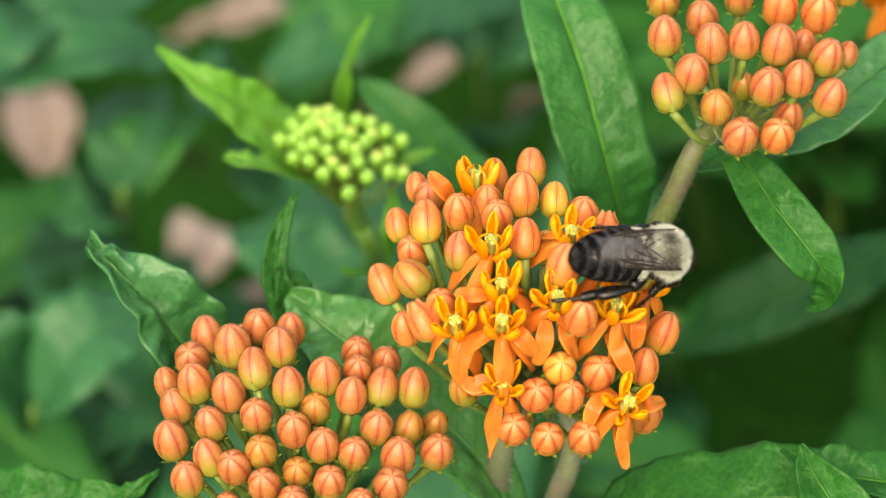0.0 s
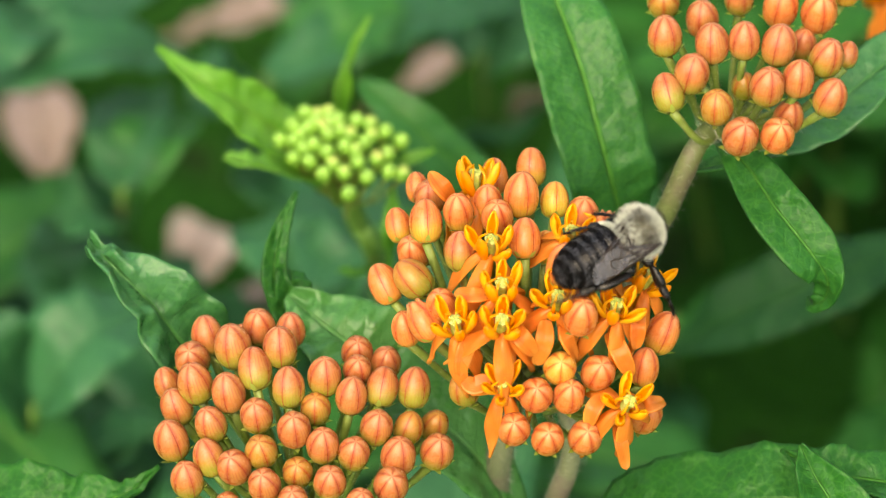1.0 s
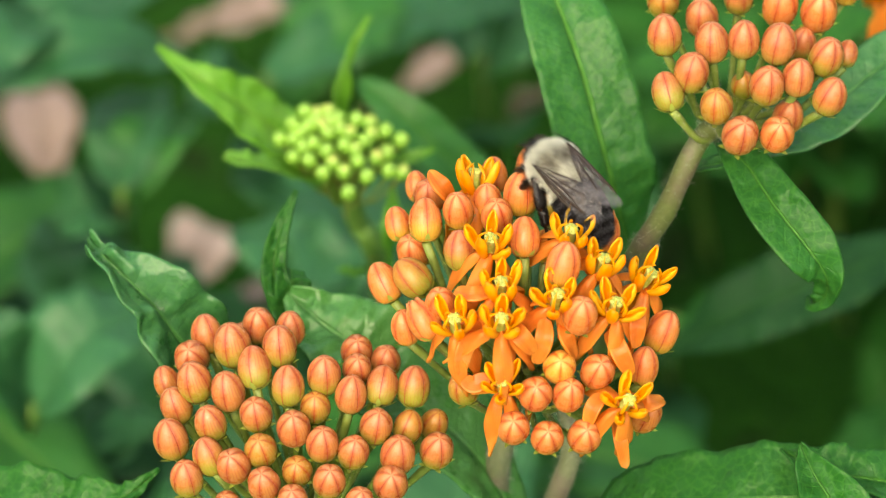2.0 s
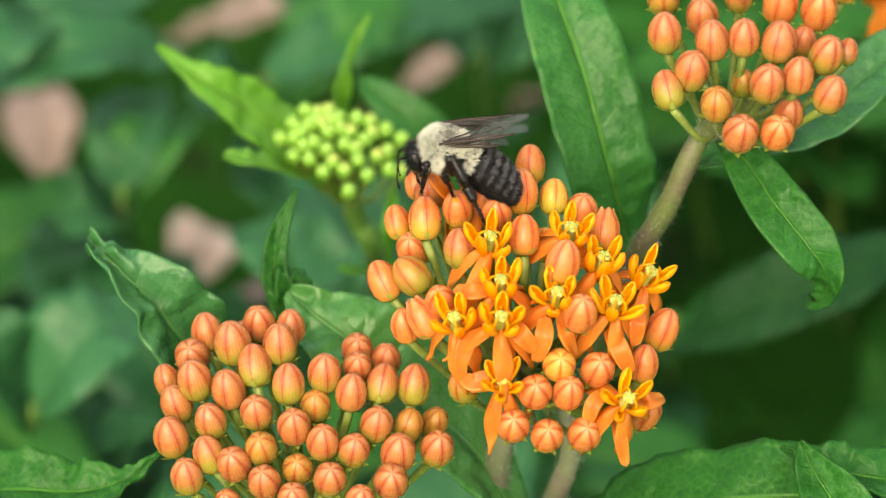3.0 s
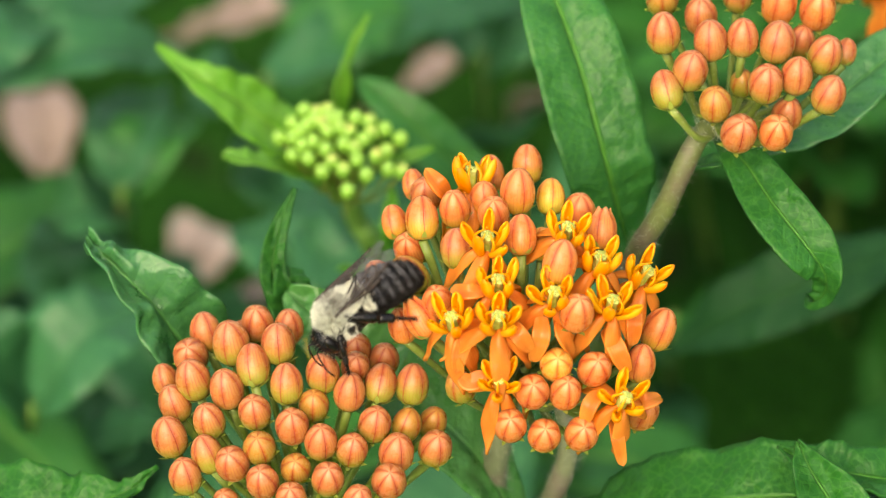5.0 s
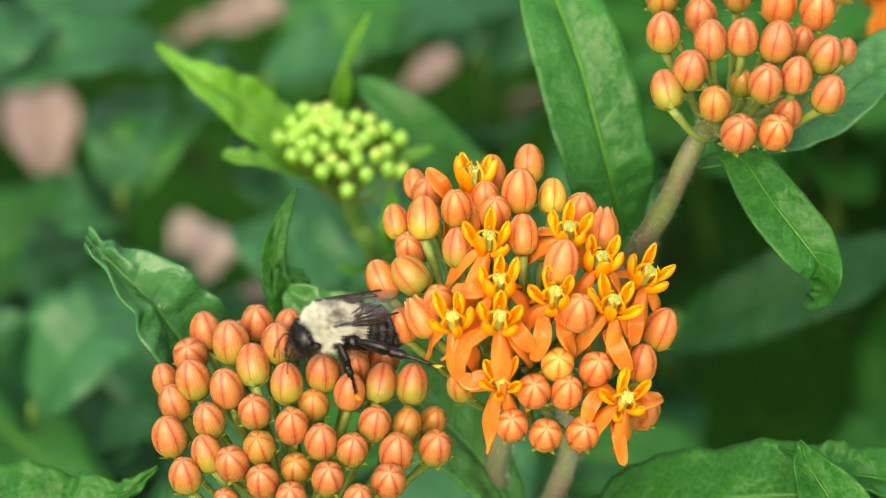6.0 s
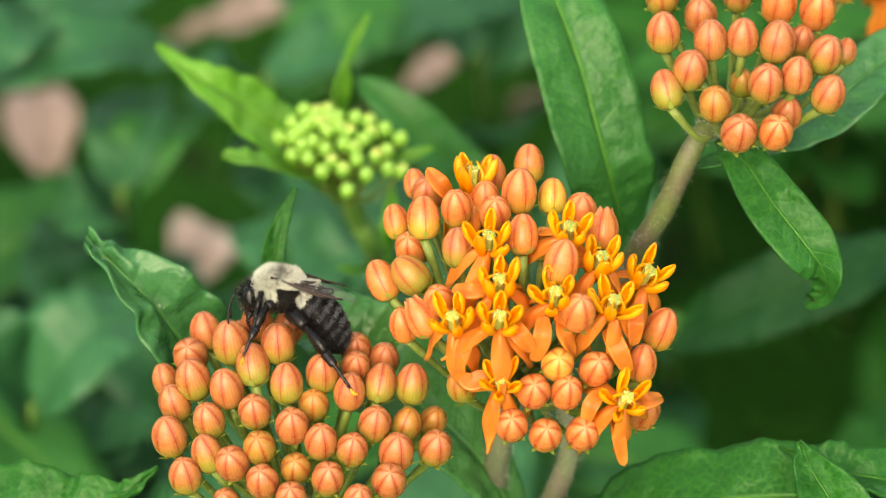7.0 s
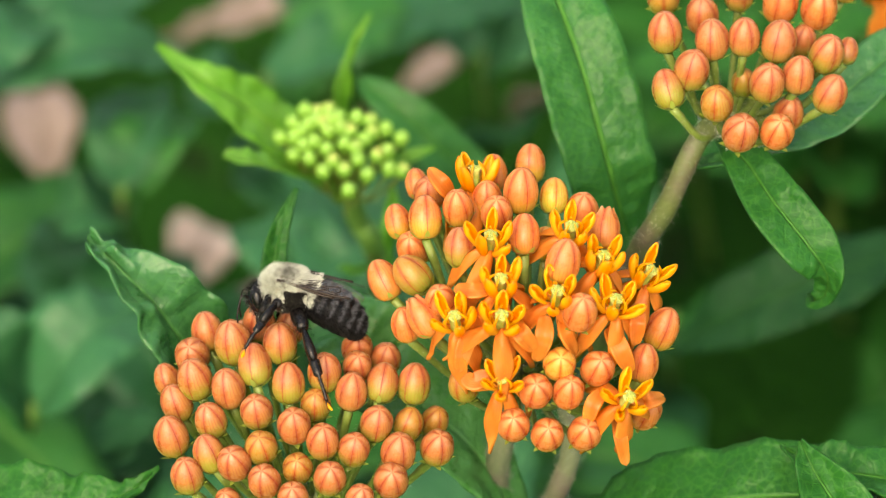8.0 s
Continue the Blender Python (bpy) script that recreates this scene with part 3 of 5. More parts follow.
bud(left_plant, LEFT_HUB, -20.9, -13.2, 1, -7, 0, 3.83, "ripe")
bud(left_plant, LEFT_HUB, -17.1, -15.2, -0.2, -2, 18, 3.70, "ripe")
bud(left_plant, LEFT_HUB, -20.6, -18.3, -1, -8, 55, 3.69, "ripe")
bud(left_plant, LEFT_HUB, -25.7, -19.3, -0.4, -16, 43, 3.57, "ripe")
bud(left_plant, LEFT_HUB, -25.8, -22.9, -1.7, -20, 24, 3.56, "ripe")
bud(left_plant, LEFT_HUB, -23, -23.9, -2.8, -17, 61, 3.80, "ripe")
bud(left_plant, LEFT_HUB, -28.2, -25.3, -1.9, -8, 44, 3.68, "ripe")
bud(left_plant, LEFT_HUB, -20, -22.2, -2.6, -10, 60, 3.68, "young")
bud(left_plant, LEFT_HUB, -19.6, -25.8, -4.1, -11, 60, 3.66, "ripe")
bud(left_plant, LEFT_HUB, -16.4, -19.8, -2, -2, 55, 3.81, "ripe")
bud(left_plant, LEFT_HUB, -14.1, -17.6, 0.2, 1, 53, 3.44, "young")
bud(left_plant, LEFT_HUB, -13.1, -14, 0.3, 2, 40, 3.83, "ripe")
bud(left_plant, LEFT_HUB, -9.6, -11.5, 5.6, 6, 60, 3.61, "ripe")
bud(left_plant, LEFT_HUB, -9.5, -13.4, 2.3, 7, 58, 3.33, "ripe")
bud(left_plant, LEFT_HUB, -6.4, -12.7, 5.8, 10, 48, 3.49, "ripe")
bud(left_plant, LEFT_HUB, -6.7, -15.2, 0.8, 11, 0, 3.58, "ripe")
bud(left_plant, LEFT_HUB, -10.1, -16.1, -0.2, 7, 31, 3.57, "ripe")
bud(left_plant, LEFT_HUB, -3.2, -15.3, 1.7, 6, 18, 3.71, "ripe")
bud(left_plant, LEFT_HUB, -13.2, -21.5, -2.6, 3, 49, 3.68, "ripe")
bud(left_plant, LEFT_HUB, -9.8, -22.4, -2.6, 11, 54, 3.55, "ripe")
bud(left_plant, LEFT_HUB, -7.3, -19.6, -1.1, 13, 49, 3.69, "ripe")
bud(left_plant, LEFT_HUB, -3.8, -19.8, 1.1, 18, 27, 3.32, "young")
bud(left_plant, LEFT_HUB, -0.9, -19.6, 4.7, 21, 45, 3.22, "young")
bud(left_plant, LEFT_HUB, -4.9, -22.7, -1.7, 8, 46, 3.94, "ripe")
bud(left_plant, LEFT_HUB, -0.6, -22.3, -0.2, 14, 55, 3.82, "ripe")
bud(left_plant, LEFT_HUB, -16, -24.5, -2.5, -2, 65, 3.42, "young")
bud(left_plant, LEFT_HUB, -12.4, -25.5, -4.1, 7, 60, 3.66, "ripe")
bud(left_plant, LEFT_HUB, -5.7, -25.8, -3.2, 8, 67, 3.92, "ripe")
bud(left_plant, LEFT_HUB, -16.4, -27.6, -5.1, -3, 60, 3.53, "ripe")
bud(left_plant, LEFT_HUB, -9.1, -27.8, -4.7, 14, 52, 3.28, "ripe")
bud(left_plant, LEFT_HUB, -23.7, -28.2, -1.7, -19, 56, 2.92, "ripe")
bud(tall_plant, RIGHT_HUB, 24.9, 24, 6.2, -4, 35, 3.88, "ripe")
bud(tall_plant, RIGHT_HUB, 30.1, 23.1, 5, -4, 35, 3.87, "ripe")
bud(tall_plant, RIGHT_HUB, 29.3, 26.1, 9.8, -5, 44, 3.78, "ripe")
bud(tall_plant, RIGHT_HUB, 33.7, 23.4, 4.9, 1, 37, 3.61, "ripe")
bud(tall_plant, RIGHT_HUB, 37.6, 22.9, 4.9, 8, 36, 4.00, "ripe")
bud(tall_plant, RIGHT_HUB, 38.2, 27.5, 10, 7, 46, 4.04, "coral")
bud(tall_plant, RIGHT_HUB, 40.7, 23.2, 10.3, 12, 37, 3.13, "ripe")
bud(tall_plant, RIGHT_HUB, 42.5, 26.8, 9.1, 6, 57, 4.16, "coral")
bud(tall_plant, RIGHT_HUB, 43, 21.5, 5.2, 20, 45, 3.87, "ripe")
bud(tall_plant, RIGHT_HUB, 45.7, 22, 9.7, 14, 0, 2.47, "ripe")
bud(tall_plant, RIGHT_HUB, 27.8, 19.7, 4.4, 10, 46, 3.99, "ripe")
bud(tall_plant, RIGHT_HUB, 25.1, 17.5, 4.3, -14, 0, 3.60, "ripe")
bud(tall_plant, RIGHT_HUB, 30.5, 15.9, 3, -5, 49, 3.72, "young")
bud(tall_plant, RIGHT_HUB, 34, 18.5, 9.9, 2, 41, 2.87, "young")
bud(tall_plant, RIGHT_HUB, 36.2, 18.2, 3.5, 8, 51, 3.98, "ripe")
bud(tall_plant, RIGHT_HUB, 39.7, 19.1, 4, 6, 37, 3.60, "ripe")
bud(tall_plant, RIGHT_HUB, 43.3, 17, 4.1, 22, 39, 3.73, "ripe")
bud(tall_plant, RIGHT_HUB, 33.1, 12.6, 1.9, 16, 62, 4.10, "ripe")
bud(tall_plant, RIGHT_HUB, 38.9, 14.9, 7.9, 14, 42, 3.50, "ripe")
bud(tall_plant, RIGHT_HUB, 37.2, 12.7, 2, 11, 67, 3.84, "coral")
bud(tall_plant, RIGHT_HUB, 25, 28, 11.1, -10, 72, 3.79, "young")
bud(tall_plant, RIGHT_HUB, 33.6, 28.5, 11.4, 0, 52, 3.40, "ripe")
bud(tall_plant, RIGHT_HUB, 46.1, 29.7, 13.1, 14, 45, 3.28, "coral")
bud(middle_plant, CENTRE_HUB, -5, 2.7, 4.9, -14, 0, 3.00, "coral")
bud(middle_plant, CENTRE_HUB, -1.9, 3.1, -0.8, -2, 0, 3.70, "coral")
bud(middle_plant, CENTRE_HUB, -2.9, 7, 10.6, -10, 0, 2.66, "coral")
bud(middle_plant, CENTRE_HUB, -1.5, 5.9, 6.2, -6, 55, 3.64, "ripe")
bud(middle_plant, CENTRE_HUB, 1.7, 4.2, -0.4, -7, 43, 3.46, "coral")
bud(middle_plant, CENTRE_HUB, 5, 5.2, 1.9, -4, 36, 3.35, "coral")
bud(middle_plant, CENTRE_HUB, 6, 3.6, -1.9, -3, 55, 3.57, "coral")
bud(middle_plant, CENTRE_HUB, 1.9, -0.2, -4.3, -2, 18, 3.55, "ripe")
bud(middle_plant, CENTRE_HUB, -3.3, -0.3, 2, -18, 61, 3.73, "coral")
bud(middle_plant, CENTRE_HUB, -3.4, -3.2, -3.1, -42, 8, 4.0, "young")
bud(middle_plant, CENTRE_HUB, -6.5, -3.8, 0.2, -26, 0, 3.59, "coral")
bud(middle_plant, CENTRE_HUB, -0.2, -6, -5.8, -10, 60, 3.42, "coral")
bud(middle_plant, CENTRE_HUB, 8.7, 6.1, -0.4, 3, 26, 3.95, "coral")
bud(middle_plant, CENTRE_HUB, 9.9, 9.2, 7.3, 0, 9, 3.39, "coral")
bud(middle_plant, CENTRE_HUB, 5.8, 8.2, 8, -3, 0, 3.15, "coral")
bud(middle_plant, CENTRE_HUB, 12.4, 5.5, 2, 3, 0, 3.23, "gold")
bud(middle_plant, CENTRE_HUB, 15.5, 3.6, 2.7, 6, 42, 3.98, "coral")
bud(middle_plant, CENTRE_HUB, 9, 1.2, -4.8, 0, 0, 3.43, "coral")
bud(middle_plant, CENTRE_HUB, 11.3, 0.2, -1.3, 2, 0, 2.96, "gold")
bud(middle_plant, CENTRE_HUB, 13.1, -1.7, -9.5, 12, 24, 3.80, "coral")
bud(middle_plant, CENTRE_HUB, 17.9, 1.8, -1.4, 6, 0, 3.45, "open")
bud(middle_plant, CENTRE_HUB, 14.9, -7.2, -11.0, 10, 54, 3.75, "coral")
bud(middle_plant, CENTRE_HUB, 24.3, -9.2, -0.3, 24, 24, 3.83, "coral")
bud(middle_plant, CENTRE_HUB, 22.1, -12.9, -3.3, 8, 21, 3.31, "coral")
bud(middle_plant, CENTRE_HUB, 16.9, -13.4, -7.3, 18, 67, 3.77, "coral")
bud(middle_plant, CENTRE_HUB, 12.7, -12.9, -8.4, 9, 72, 3.64, "gold")
bud(middle_plant, CENTRE_HUB, 10.1, -15.8, -8.6, 2, 72, 3.76, "coral")
bud(middle_plant, CENTRE_HUB, 13.7, -15.9, -8.1, 12, 60, 3.52, "coral")
bud(middle_plant, CENTRE_HUB, 15.5, -20.5, -6.6, 16, 72, 3.78, "coral")
bud(middle_plant, CENTRE_HUB, 11.4, -20.6, -7.5, 6, 72, 3.65, "coral")
bud(middle_plant, CENTRE_HUB, 7.7, -19.5, -7.9, -3, 72, 3.64, "coral")
bud(middle_plant, CENTRE_HUB, 2.3, -15.3, -3.7, -16, 43, 3.43, "young")
bud(middle_plant, CENTRE_HUB, -4.1, -8.7, -1.7, -14, 34, 3.20, "coral")
bud(middle_plant, CENTRE_HUB, -2.1, -7.9, -5.3, -30, 2, 3.54, "open")
bud(middle_plant, CENTRE_HUB, 22.4, -18.3, 0.1, 26, 56, 3.83, "coral")
bud(green_plant, GREEN_HUB, -17.3, 17.2, 62.2, -14, 42, 2.03, "green")
bud(green_plant, GREEN_HUB, -15.7, 16.9, 61.7, -9, 42, 2.03, "green")
bud(green_plant, GREEN_HUB, -14.3, 17.2, 61.7, -4, 42, 2.03, "green")
bud(green_plant, GREEN_HUB, -18.8, 15.6, 61.7, -18, 42, 2.03, "green")
bud(green_plant, GREEN_HUB, -16.8, 15.4, 61.1, -12, 42, 2.02, "green")
bud(green_plant, GREEN_HUB, -15.9, 16.1, 61.3, -9, 42, 2.02, "green")
bud(green_plant, GREEN_HUB, -14.1, 16.1, 61.1, -4, 42, 2.02, "green")
bud(green_plant, GREEN_HUB, -20.4, 13.7, 61.2, -23, 42, 2.02, "green")
bud(green_plant, GREEN_HUB, -18.7, 13.7, 60.7, -18, 42, 2.02, "green")
bud(green_plant, GREEN_HUB, -16.1, 13.2, 59.8, -10, 42, 2.02, "green")
bud(green_plant, GREEN_HUB, -14.5, 12.2, 59.2, -5, 42, 2.02, "green")
bud(green_plant, GREEN_HUB, -14.3, 14.5, 60.3, -5, 42, 2.02, "green")
bud(green_plant, GREEN_HUB, -18.7, 11.4, 59.5, -18, 42, 2.02, "green")
bud(green_plant, GREEN_HUB, -16.7, 11, 58.8, -12, 42, 2.01, "green")
bud(green_plant, GREEN_HUB, -14.9, 9.4, 57.7, -7, 42, 2.01, "green")
bud(green_plant, GREEN_HUB, -12.3, 9.6, 57.7, 1, 42, 2.01, "green")
bud(green_plant, GREEN_HUB, -11.7, 7, 56.3, 2, 42, 2.00, "green")
bud(green_plant, GREEN_HUB, -12.3, 12.9, 59.5, 1, 42, 2.02, "green")
bud(green_plant, GREEN_HUB, -11.6, 14.5, 60.3, 3, 42, 2.02, "green")
bud(green_plant, GREEN_HUB, -10.8, 16.2, 61.2, 5, 42, 2.02, "green")
bud(green_plant, GREEN_HUB, -9.1, 15.8, 61.2, 11, 42, 2.02, "green")
bud(green_plant, GREEN_HUB, -12.8, 15, 60.5, 0, 42, 2.02, "green")
bud(green_plant, GREEN_HUB, -9.8, 13.4, 59.9, 8, 42, 2.02, "green")
bud(green_plant, GREEN_HUB, -8.9, 14.3, 60.5, 11, 42, 2.02, "green")
bud(green_plant, GREEN_HUB, -7.2, 14.8, 61.1, 17, 42, 2.02, "green")
bud(green_plant, GREEN_HUB, -5.2, 13.6, 61.1, 23, 42, 2.02, "green")
bud(green_plant, GREEN_HUB, -10.6, 10.9, 58.5, 6, 42, 2.01, "green")
bud(green_plant, GREEN_HUB, -8.2, 11.4, 59.1, 13, 42, 2.02, "green")
bud(green_plant, GREEN_HUB, -6.9, 12, 59.7, 17, 42, 2.02, "green")
bud(green_plant, GREEN_HUB, -9.4, 9, 57.6, 10, 42, 2.01, "green")
bud(green_plant, GREEN_HUB, -6.7, 9.7, 58.6, 18, 42, 2.01, "green")
bud(green_plant, GREEN_HUB, -5, 9.5, 59, 23, 42, 2.01, "green")
bud(green_plant, GREEN_HUB, -15, 15.5, 60.9, -7, 42, 2.02, "green")
bud(green_plant, GREEN_HUB, -13.1, 16.3, 61.2, -1, 42, 2.02, "green")
bud(green_plant, GREEN_HUB, -17.7, 14.6, 60.9, -15, 42, 2.02, "green")
bud(green_plant, GREEN_HUB, -17.4, 12.7, 59.8, -14, 42, 2.02, "green")
bud(green_plant, GREEN_HUB, -13.7, 10.7, 58.3, -3, 42, 2.01, "green")
bud(green_plant, GREEN_HUB, -10.9, 12.4, 59.3, 5, 42, 2.02, "green")

flower(middle_plant, CENTRE_HUB, 3.6, 8.3, 2.7, (0.0, 0.93, -0.35), 20)
flower(middle_plant, CENTRE_HUB, 5.2, 0.9, -7.8, (0.05, 0.62, -0.78), 0)
flower(middle_plant, CENTRE_HUB, 6.3, -3.8, -11.1, (0.0, 0.6, -0.8), 10)
flower(middle_plant, CENTRE_HUB, 1.3, -7.8, -11, (-0.1, 0.5, -0.85), 47)
flower(middle_plant, CENTRE_HUB, 6.3, -7.7, -13.2, (0.05, 0.5, -0.86), 0)
flower(middle_plant, CENTRE_HUB, 12.4, -5.1, -11.4, (0.05, 0.55, -0.83), 15)
flower(middle_plant, CENTRE_HUB, 14, 1.9, -7, (0.1, 0.6, -0.8), 0)
flower(middle_plant, CENTRE_HUB, 17.5, -1.3, -7.5, (0.15, 0.62, -0.77), 30)
flower(middle_plant, CENTRE_HUB, 18.8, -6, -9.6, (0.12, 0.6, -0.8), 20)
flower(middle_plant, CENTRE_HUB, 22.9, -2.9, -3.3, (0.45, 0.62, -0.65), 0)
flower(middle_plant, CENTRE_HUB, 6.4, -14.6, -10.6, (-0.05, 0.42, -0.9), 30, 0.95)
flower(middle_plant, CENTRE_HUB, 20.1, -16.5, -10.5, (0.2, 0.35, -0.9), 10)
leaf(middle_plant, [(1.2, 5.3, 2), (-0.1, 6.8, 0), (-1.5, 8.6, 1)], 2.1, (0.3, 0.3, -0.9), PETAL, 0.3, 0.02, 20, 8, 0.55, 0.4, name="petal", seed=3)
leaf(middle_plant, [(19, -18.2, -5), (19.4, -20.9, -7), (20.1, -24.2, -5)], 1.5, (0.1, 0.3, -0.9), PETAL, 0.2, 0.02, 20, 8, 0.35, 0.3, name="petal", seed=4)
leaf(middle_plant, [(18.1, -8.9, -6), (19.3, -11.3, -8), (20.6, -14, -6)], 2.0, (-0.2, 0.3, -0.9), PETAL, 0.25, 0.02, 20, 8, 0.35, 0.3, name="petal", seed=5)
leaf(middle_plant, [(3.7, -8.8, -9), (2.5, -10.9, -10), (1.8, -13.9, -8)], 1.9, (0.2, 0.3, -0.9), PETAL, 0.25, 0.03, 20, 8, 0.35, 0.3, name="petal", seed=31)
leaf(middle_plant, [(7.4, -8.2, -10), (8.6, -9.7, -12), (10.0, -11.4, -10)], 2.0, (-0.2, 0.3, -0.9), PETAL, 0.25, 0.03, 20, 8, 0.35, 0.3, name="petal", seed=32)
leaf(middle_plant, [(11.1, -7.6, -10), (10.9, -10.0, -11), (10.2, -12.7, -8)], 1.9, (0.1, 0.3, -0.9), PETAL, 0.25, 0.03, 20, 8, 0.35, 0.3, name="petal", seed=33)
leaf(middle_plant, [(13.2, -7.9, -9), (13.5, -9.7, -10), (14.6, -12.0, -7)], 1.8, (0.2, 0.3, -0.9), PETAL, 0.25, 0.03, 20, 8, 0.35, 0.3, name="petal", seed=34)
leaf(middle_plant, [(5.3, -4.8, -9), (3.1, -5.0, -10), (1.3, -4.6, -8)], 1.7, (-0.2, 0.3, -0.9), PETAL, 0.25, 0.03, 20, 8, 0.35, 0.3, name="petal", seed=35)
leaf(middle_plant, [(21.3, -6.4, -6), (21.2, -8.5, -8), (21.1, -11.0, -6)], 1.7, (0.1, 0.3, -0.9), PETAL, 0.25, 0.03, 20, 8, 0.35, 0.3, name="petal", seed=36)
leaf(middle_plant, [(17.4, -15.9, -8), (16.3, -17.3, -9), (15.7, -19.3, -8)], 1.8, (-0.2, 0.3, -0.9), PETAL, 0.25, 0.03, 20, 8, 0.35, 0.3, name="petal", seed=37)
leaf(middle_plant, [(20.8, -17.2, -5), (22.5, -16.9, -7), (24.2, -16.5, -5)], 2.0, (-0.2, 0.3, -0.9), PETAL, 0.25, 0.03, 20, 8, 0.35, 0.3, name="petal", seed=38)
leaf(middle_plant, [(5.0, -14.0, -9), (3.4, -14.8, -9), (2.3, -14.2, -8)], 2.0, (0.1, 0.3, -0.9), PETAL, 0.25, 0.03, 20, 8, 0.35, 0.3, name="petal", seed=39)
far_plant = plant("milkweed", "milkweed stem with an orange flower, partly seen", spot(88.4, 11.7, 311.6), "milkweed stems")
stem(far_plant, [(89.1, 11.8, 317.3), (64.2, 25, 110), (59.2, 30.2, 72)], 1.4, 1.0, STEM_GREEN)
FAR_HUB = (59.2, 30.2, 72)
flower(far_plant, FAR_HUB, 56.2, 32.8, 52, (-0.2, 0.5, -0.8), 10, 1.3)
flower(far_plant, FAR_HUB, 53.5, 32.7, 56, (-0.5, 0.4, -0.7), 30, 1.2)
bud(far_plant, FAR_HUB, 57.2, 28.1, 55, 10, 40, 4.0, "coral")

# leaves near the flower heads
leaf(tall_plant, [(22.9, -1.6, 34), (20.7, 4.4, 25), (18.7, 11.2, 21), (16.2, 20.3, 20), (13.2, 28.9, 22), (10.0, 37.2, 28)], 11.0, (0.15, 0.25, -0.9), LEAF_BROAD, 0.16, 0.03, 60, 16, shape=(0.3, 0.85, 1.0, 1.0, 0.82, 0.1), pucker=0.12, seed=1)
leaf(tall_plant, [(31.3, 12.7, 15), (34.3, 9.7, 12), (37.5, 4.7, 9), (41.2, -0.1, 8), (43.2, -3.1, 9), (43.4, -5.4, 12), (42.3, -6.3, 14), (42.4, -5.3, 17)], 6.4, (-0.35, 0.3, -0.88), LEAF, 0.32, 0.03, 70, 16, roll=-22, shape=(0.15, 0.72, 1.0, 1.0, 0.62, 0.40, 0.30, 0.16), pucker=0.14, seed=2)
leaf(tall_plant, [(32.9, 11.2, 18), (42.2, 14.8, 20), (49.9, 20.4, 22), (58.6, 27.8, 26)], 8.2, (-0.15, 0.5, -0.85), LEAF_MID, 0.12, 0.03, 50, 14, 0.6, 0.5, pucker=0.1, seed=3)
leaf(tall_plant, [(28.6, 9.1, 17), (31.1, 9.6, 15), (33.6, 10.1, 15)], 2.3, (0, 0.7, -0.7), LEAF_BROAD, 0.3, 0.02, 20, 8, seed=4)
leaf(left_plant, [(-27.4, -14.4, 18), (-30.2, -10.2, 15), (-33.0, -6.4, 13), (-36.2, -3.1, 12), (-38.9, -0.3, 12), (-40.4, 1.3, 14)], 10.4, (0.28, 0.35, -0.89), LEAF_MID, 0.62, 0.06, 60, 18, quilt=0.20, shape=(0.8, 1.0, 0.82, 0.58, 0.30, 0.03), pucker=0.2, seed=5)
leaf(left_plant, [(-17.1, -9.8, 23), (-17.3, -6.2, 21), (-17.4, -3.9, 20), (-17.5, -2.4, 21)], 4.4, (0.35, -0.15, -0.9), LEAF, 0.15, 0.05, 24, 10, shape=(0.9, 1.0, 1.0, 0.7), pucker=0.12, seed=6)
# broad leaf between the heads, its brightness painted by the brighter copy
leaf(left_plant, [(11.0, -36.0, 30), (4.6, -24.6, 20), (-2.9, -17.6, 16), (-8.4, -12.6, 15), (-13.6, -8.6, 16), (-17.8, -5.2, 18)], 13.6, (-0.1, 0.70, -0.70), LEAF_LIT, 0.22, 0.02, 80, 18, roll=-8, quilt=0.09, shape=(0.3, 0.85, 1.0, 0.94, 0.68, 0.10), pucker=0.18, seed=7)
leaf(left_plant, [(-11.5, -12.5, 22), (-16.8, -8.6, 21), (-19.4, -3.6, 20), (-18.9, 1.4, 20), (-17.0, 6.7, 20)], 4.4, (0.25, 0.3, -0.9), LEAF, 0.45, 0.04, 50, 12, roll=-25, quilt=0.12, shape=(0.8, 1.0, 0.7, 0.5, 0.06), pucker=0.14, seed=19)
side_plant = plant("milkweed", "green milkweed stem with one long low leaf", spot(-104.3, -75.7, 224.1), "milkweed stems")
stem(side_plant, [(-105.1, -76.3, 229.2), (-77.5, -43.1, 60), (-72.3, -32.3, 30), (-70.8, -23.4, 20)], 1.6, 1.0, STEM_GREEN)
low_leaf = leaf(side_plant, [(-72.3, -32.3, 30), (-59.7, -30.3, 20), (-49.3, -29.4, 15), (-41.5, -29.6, 14), (-35.9, -28.0, 13), (-32.3, -25.2, 13)], 9.4, (0.05, 0.6, -0.8), LEAF, 0.35, 0.07, 60, 16, shape=(0.4, 0.9, 1.0, 0.75, 0.32, 0.02), pucker=0.2, seed=8)
leaf(middle_plant, [(6.9, -35.3, 40), (17.4, -31.6, 20), (31.8, -28.8, 12), (45.7, -28, 10), (59, -28.3, 14)], 14.0, (0.05, 0.70, -0.71), LEAF, 0.25, 0.03, 60, 16, 0.6, 0.6, pucker=0.16, seed=9)
leaf(middle_plant, [(51.9, -41.2, 14), (47.2, -34.8, 6), (43.9, -29.2, 3), (41.3, -25.0, 3), (39.9, -21.8, 4)], 7.6, (-0.3, 0.5, -0.8), LEAF, 0.55, 0.03, 50, 14, shape=(0.6, 0.9, 1.0, 0.55, 0.03), pucker=0.12, seed=10)
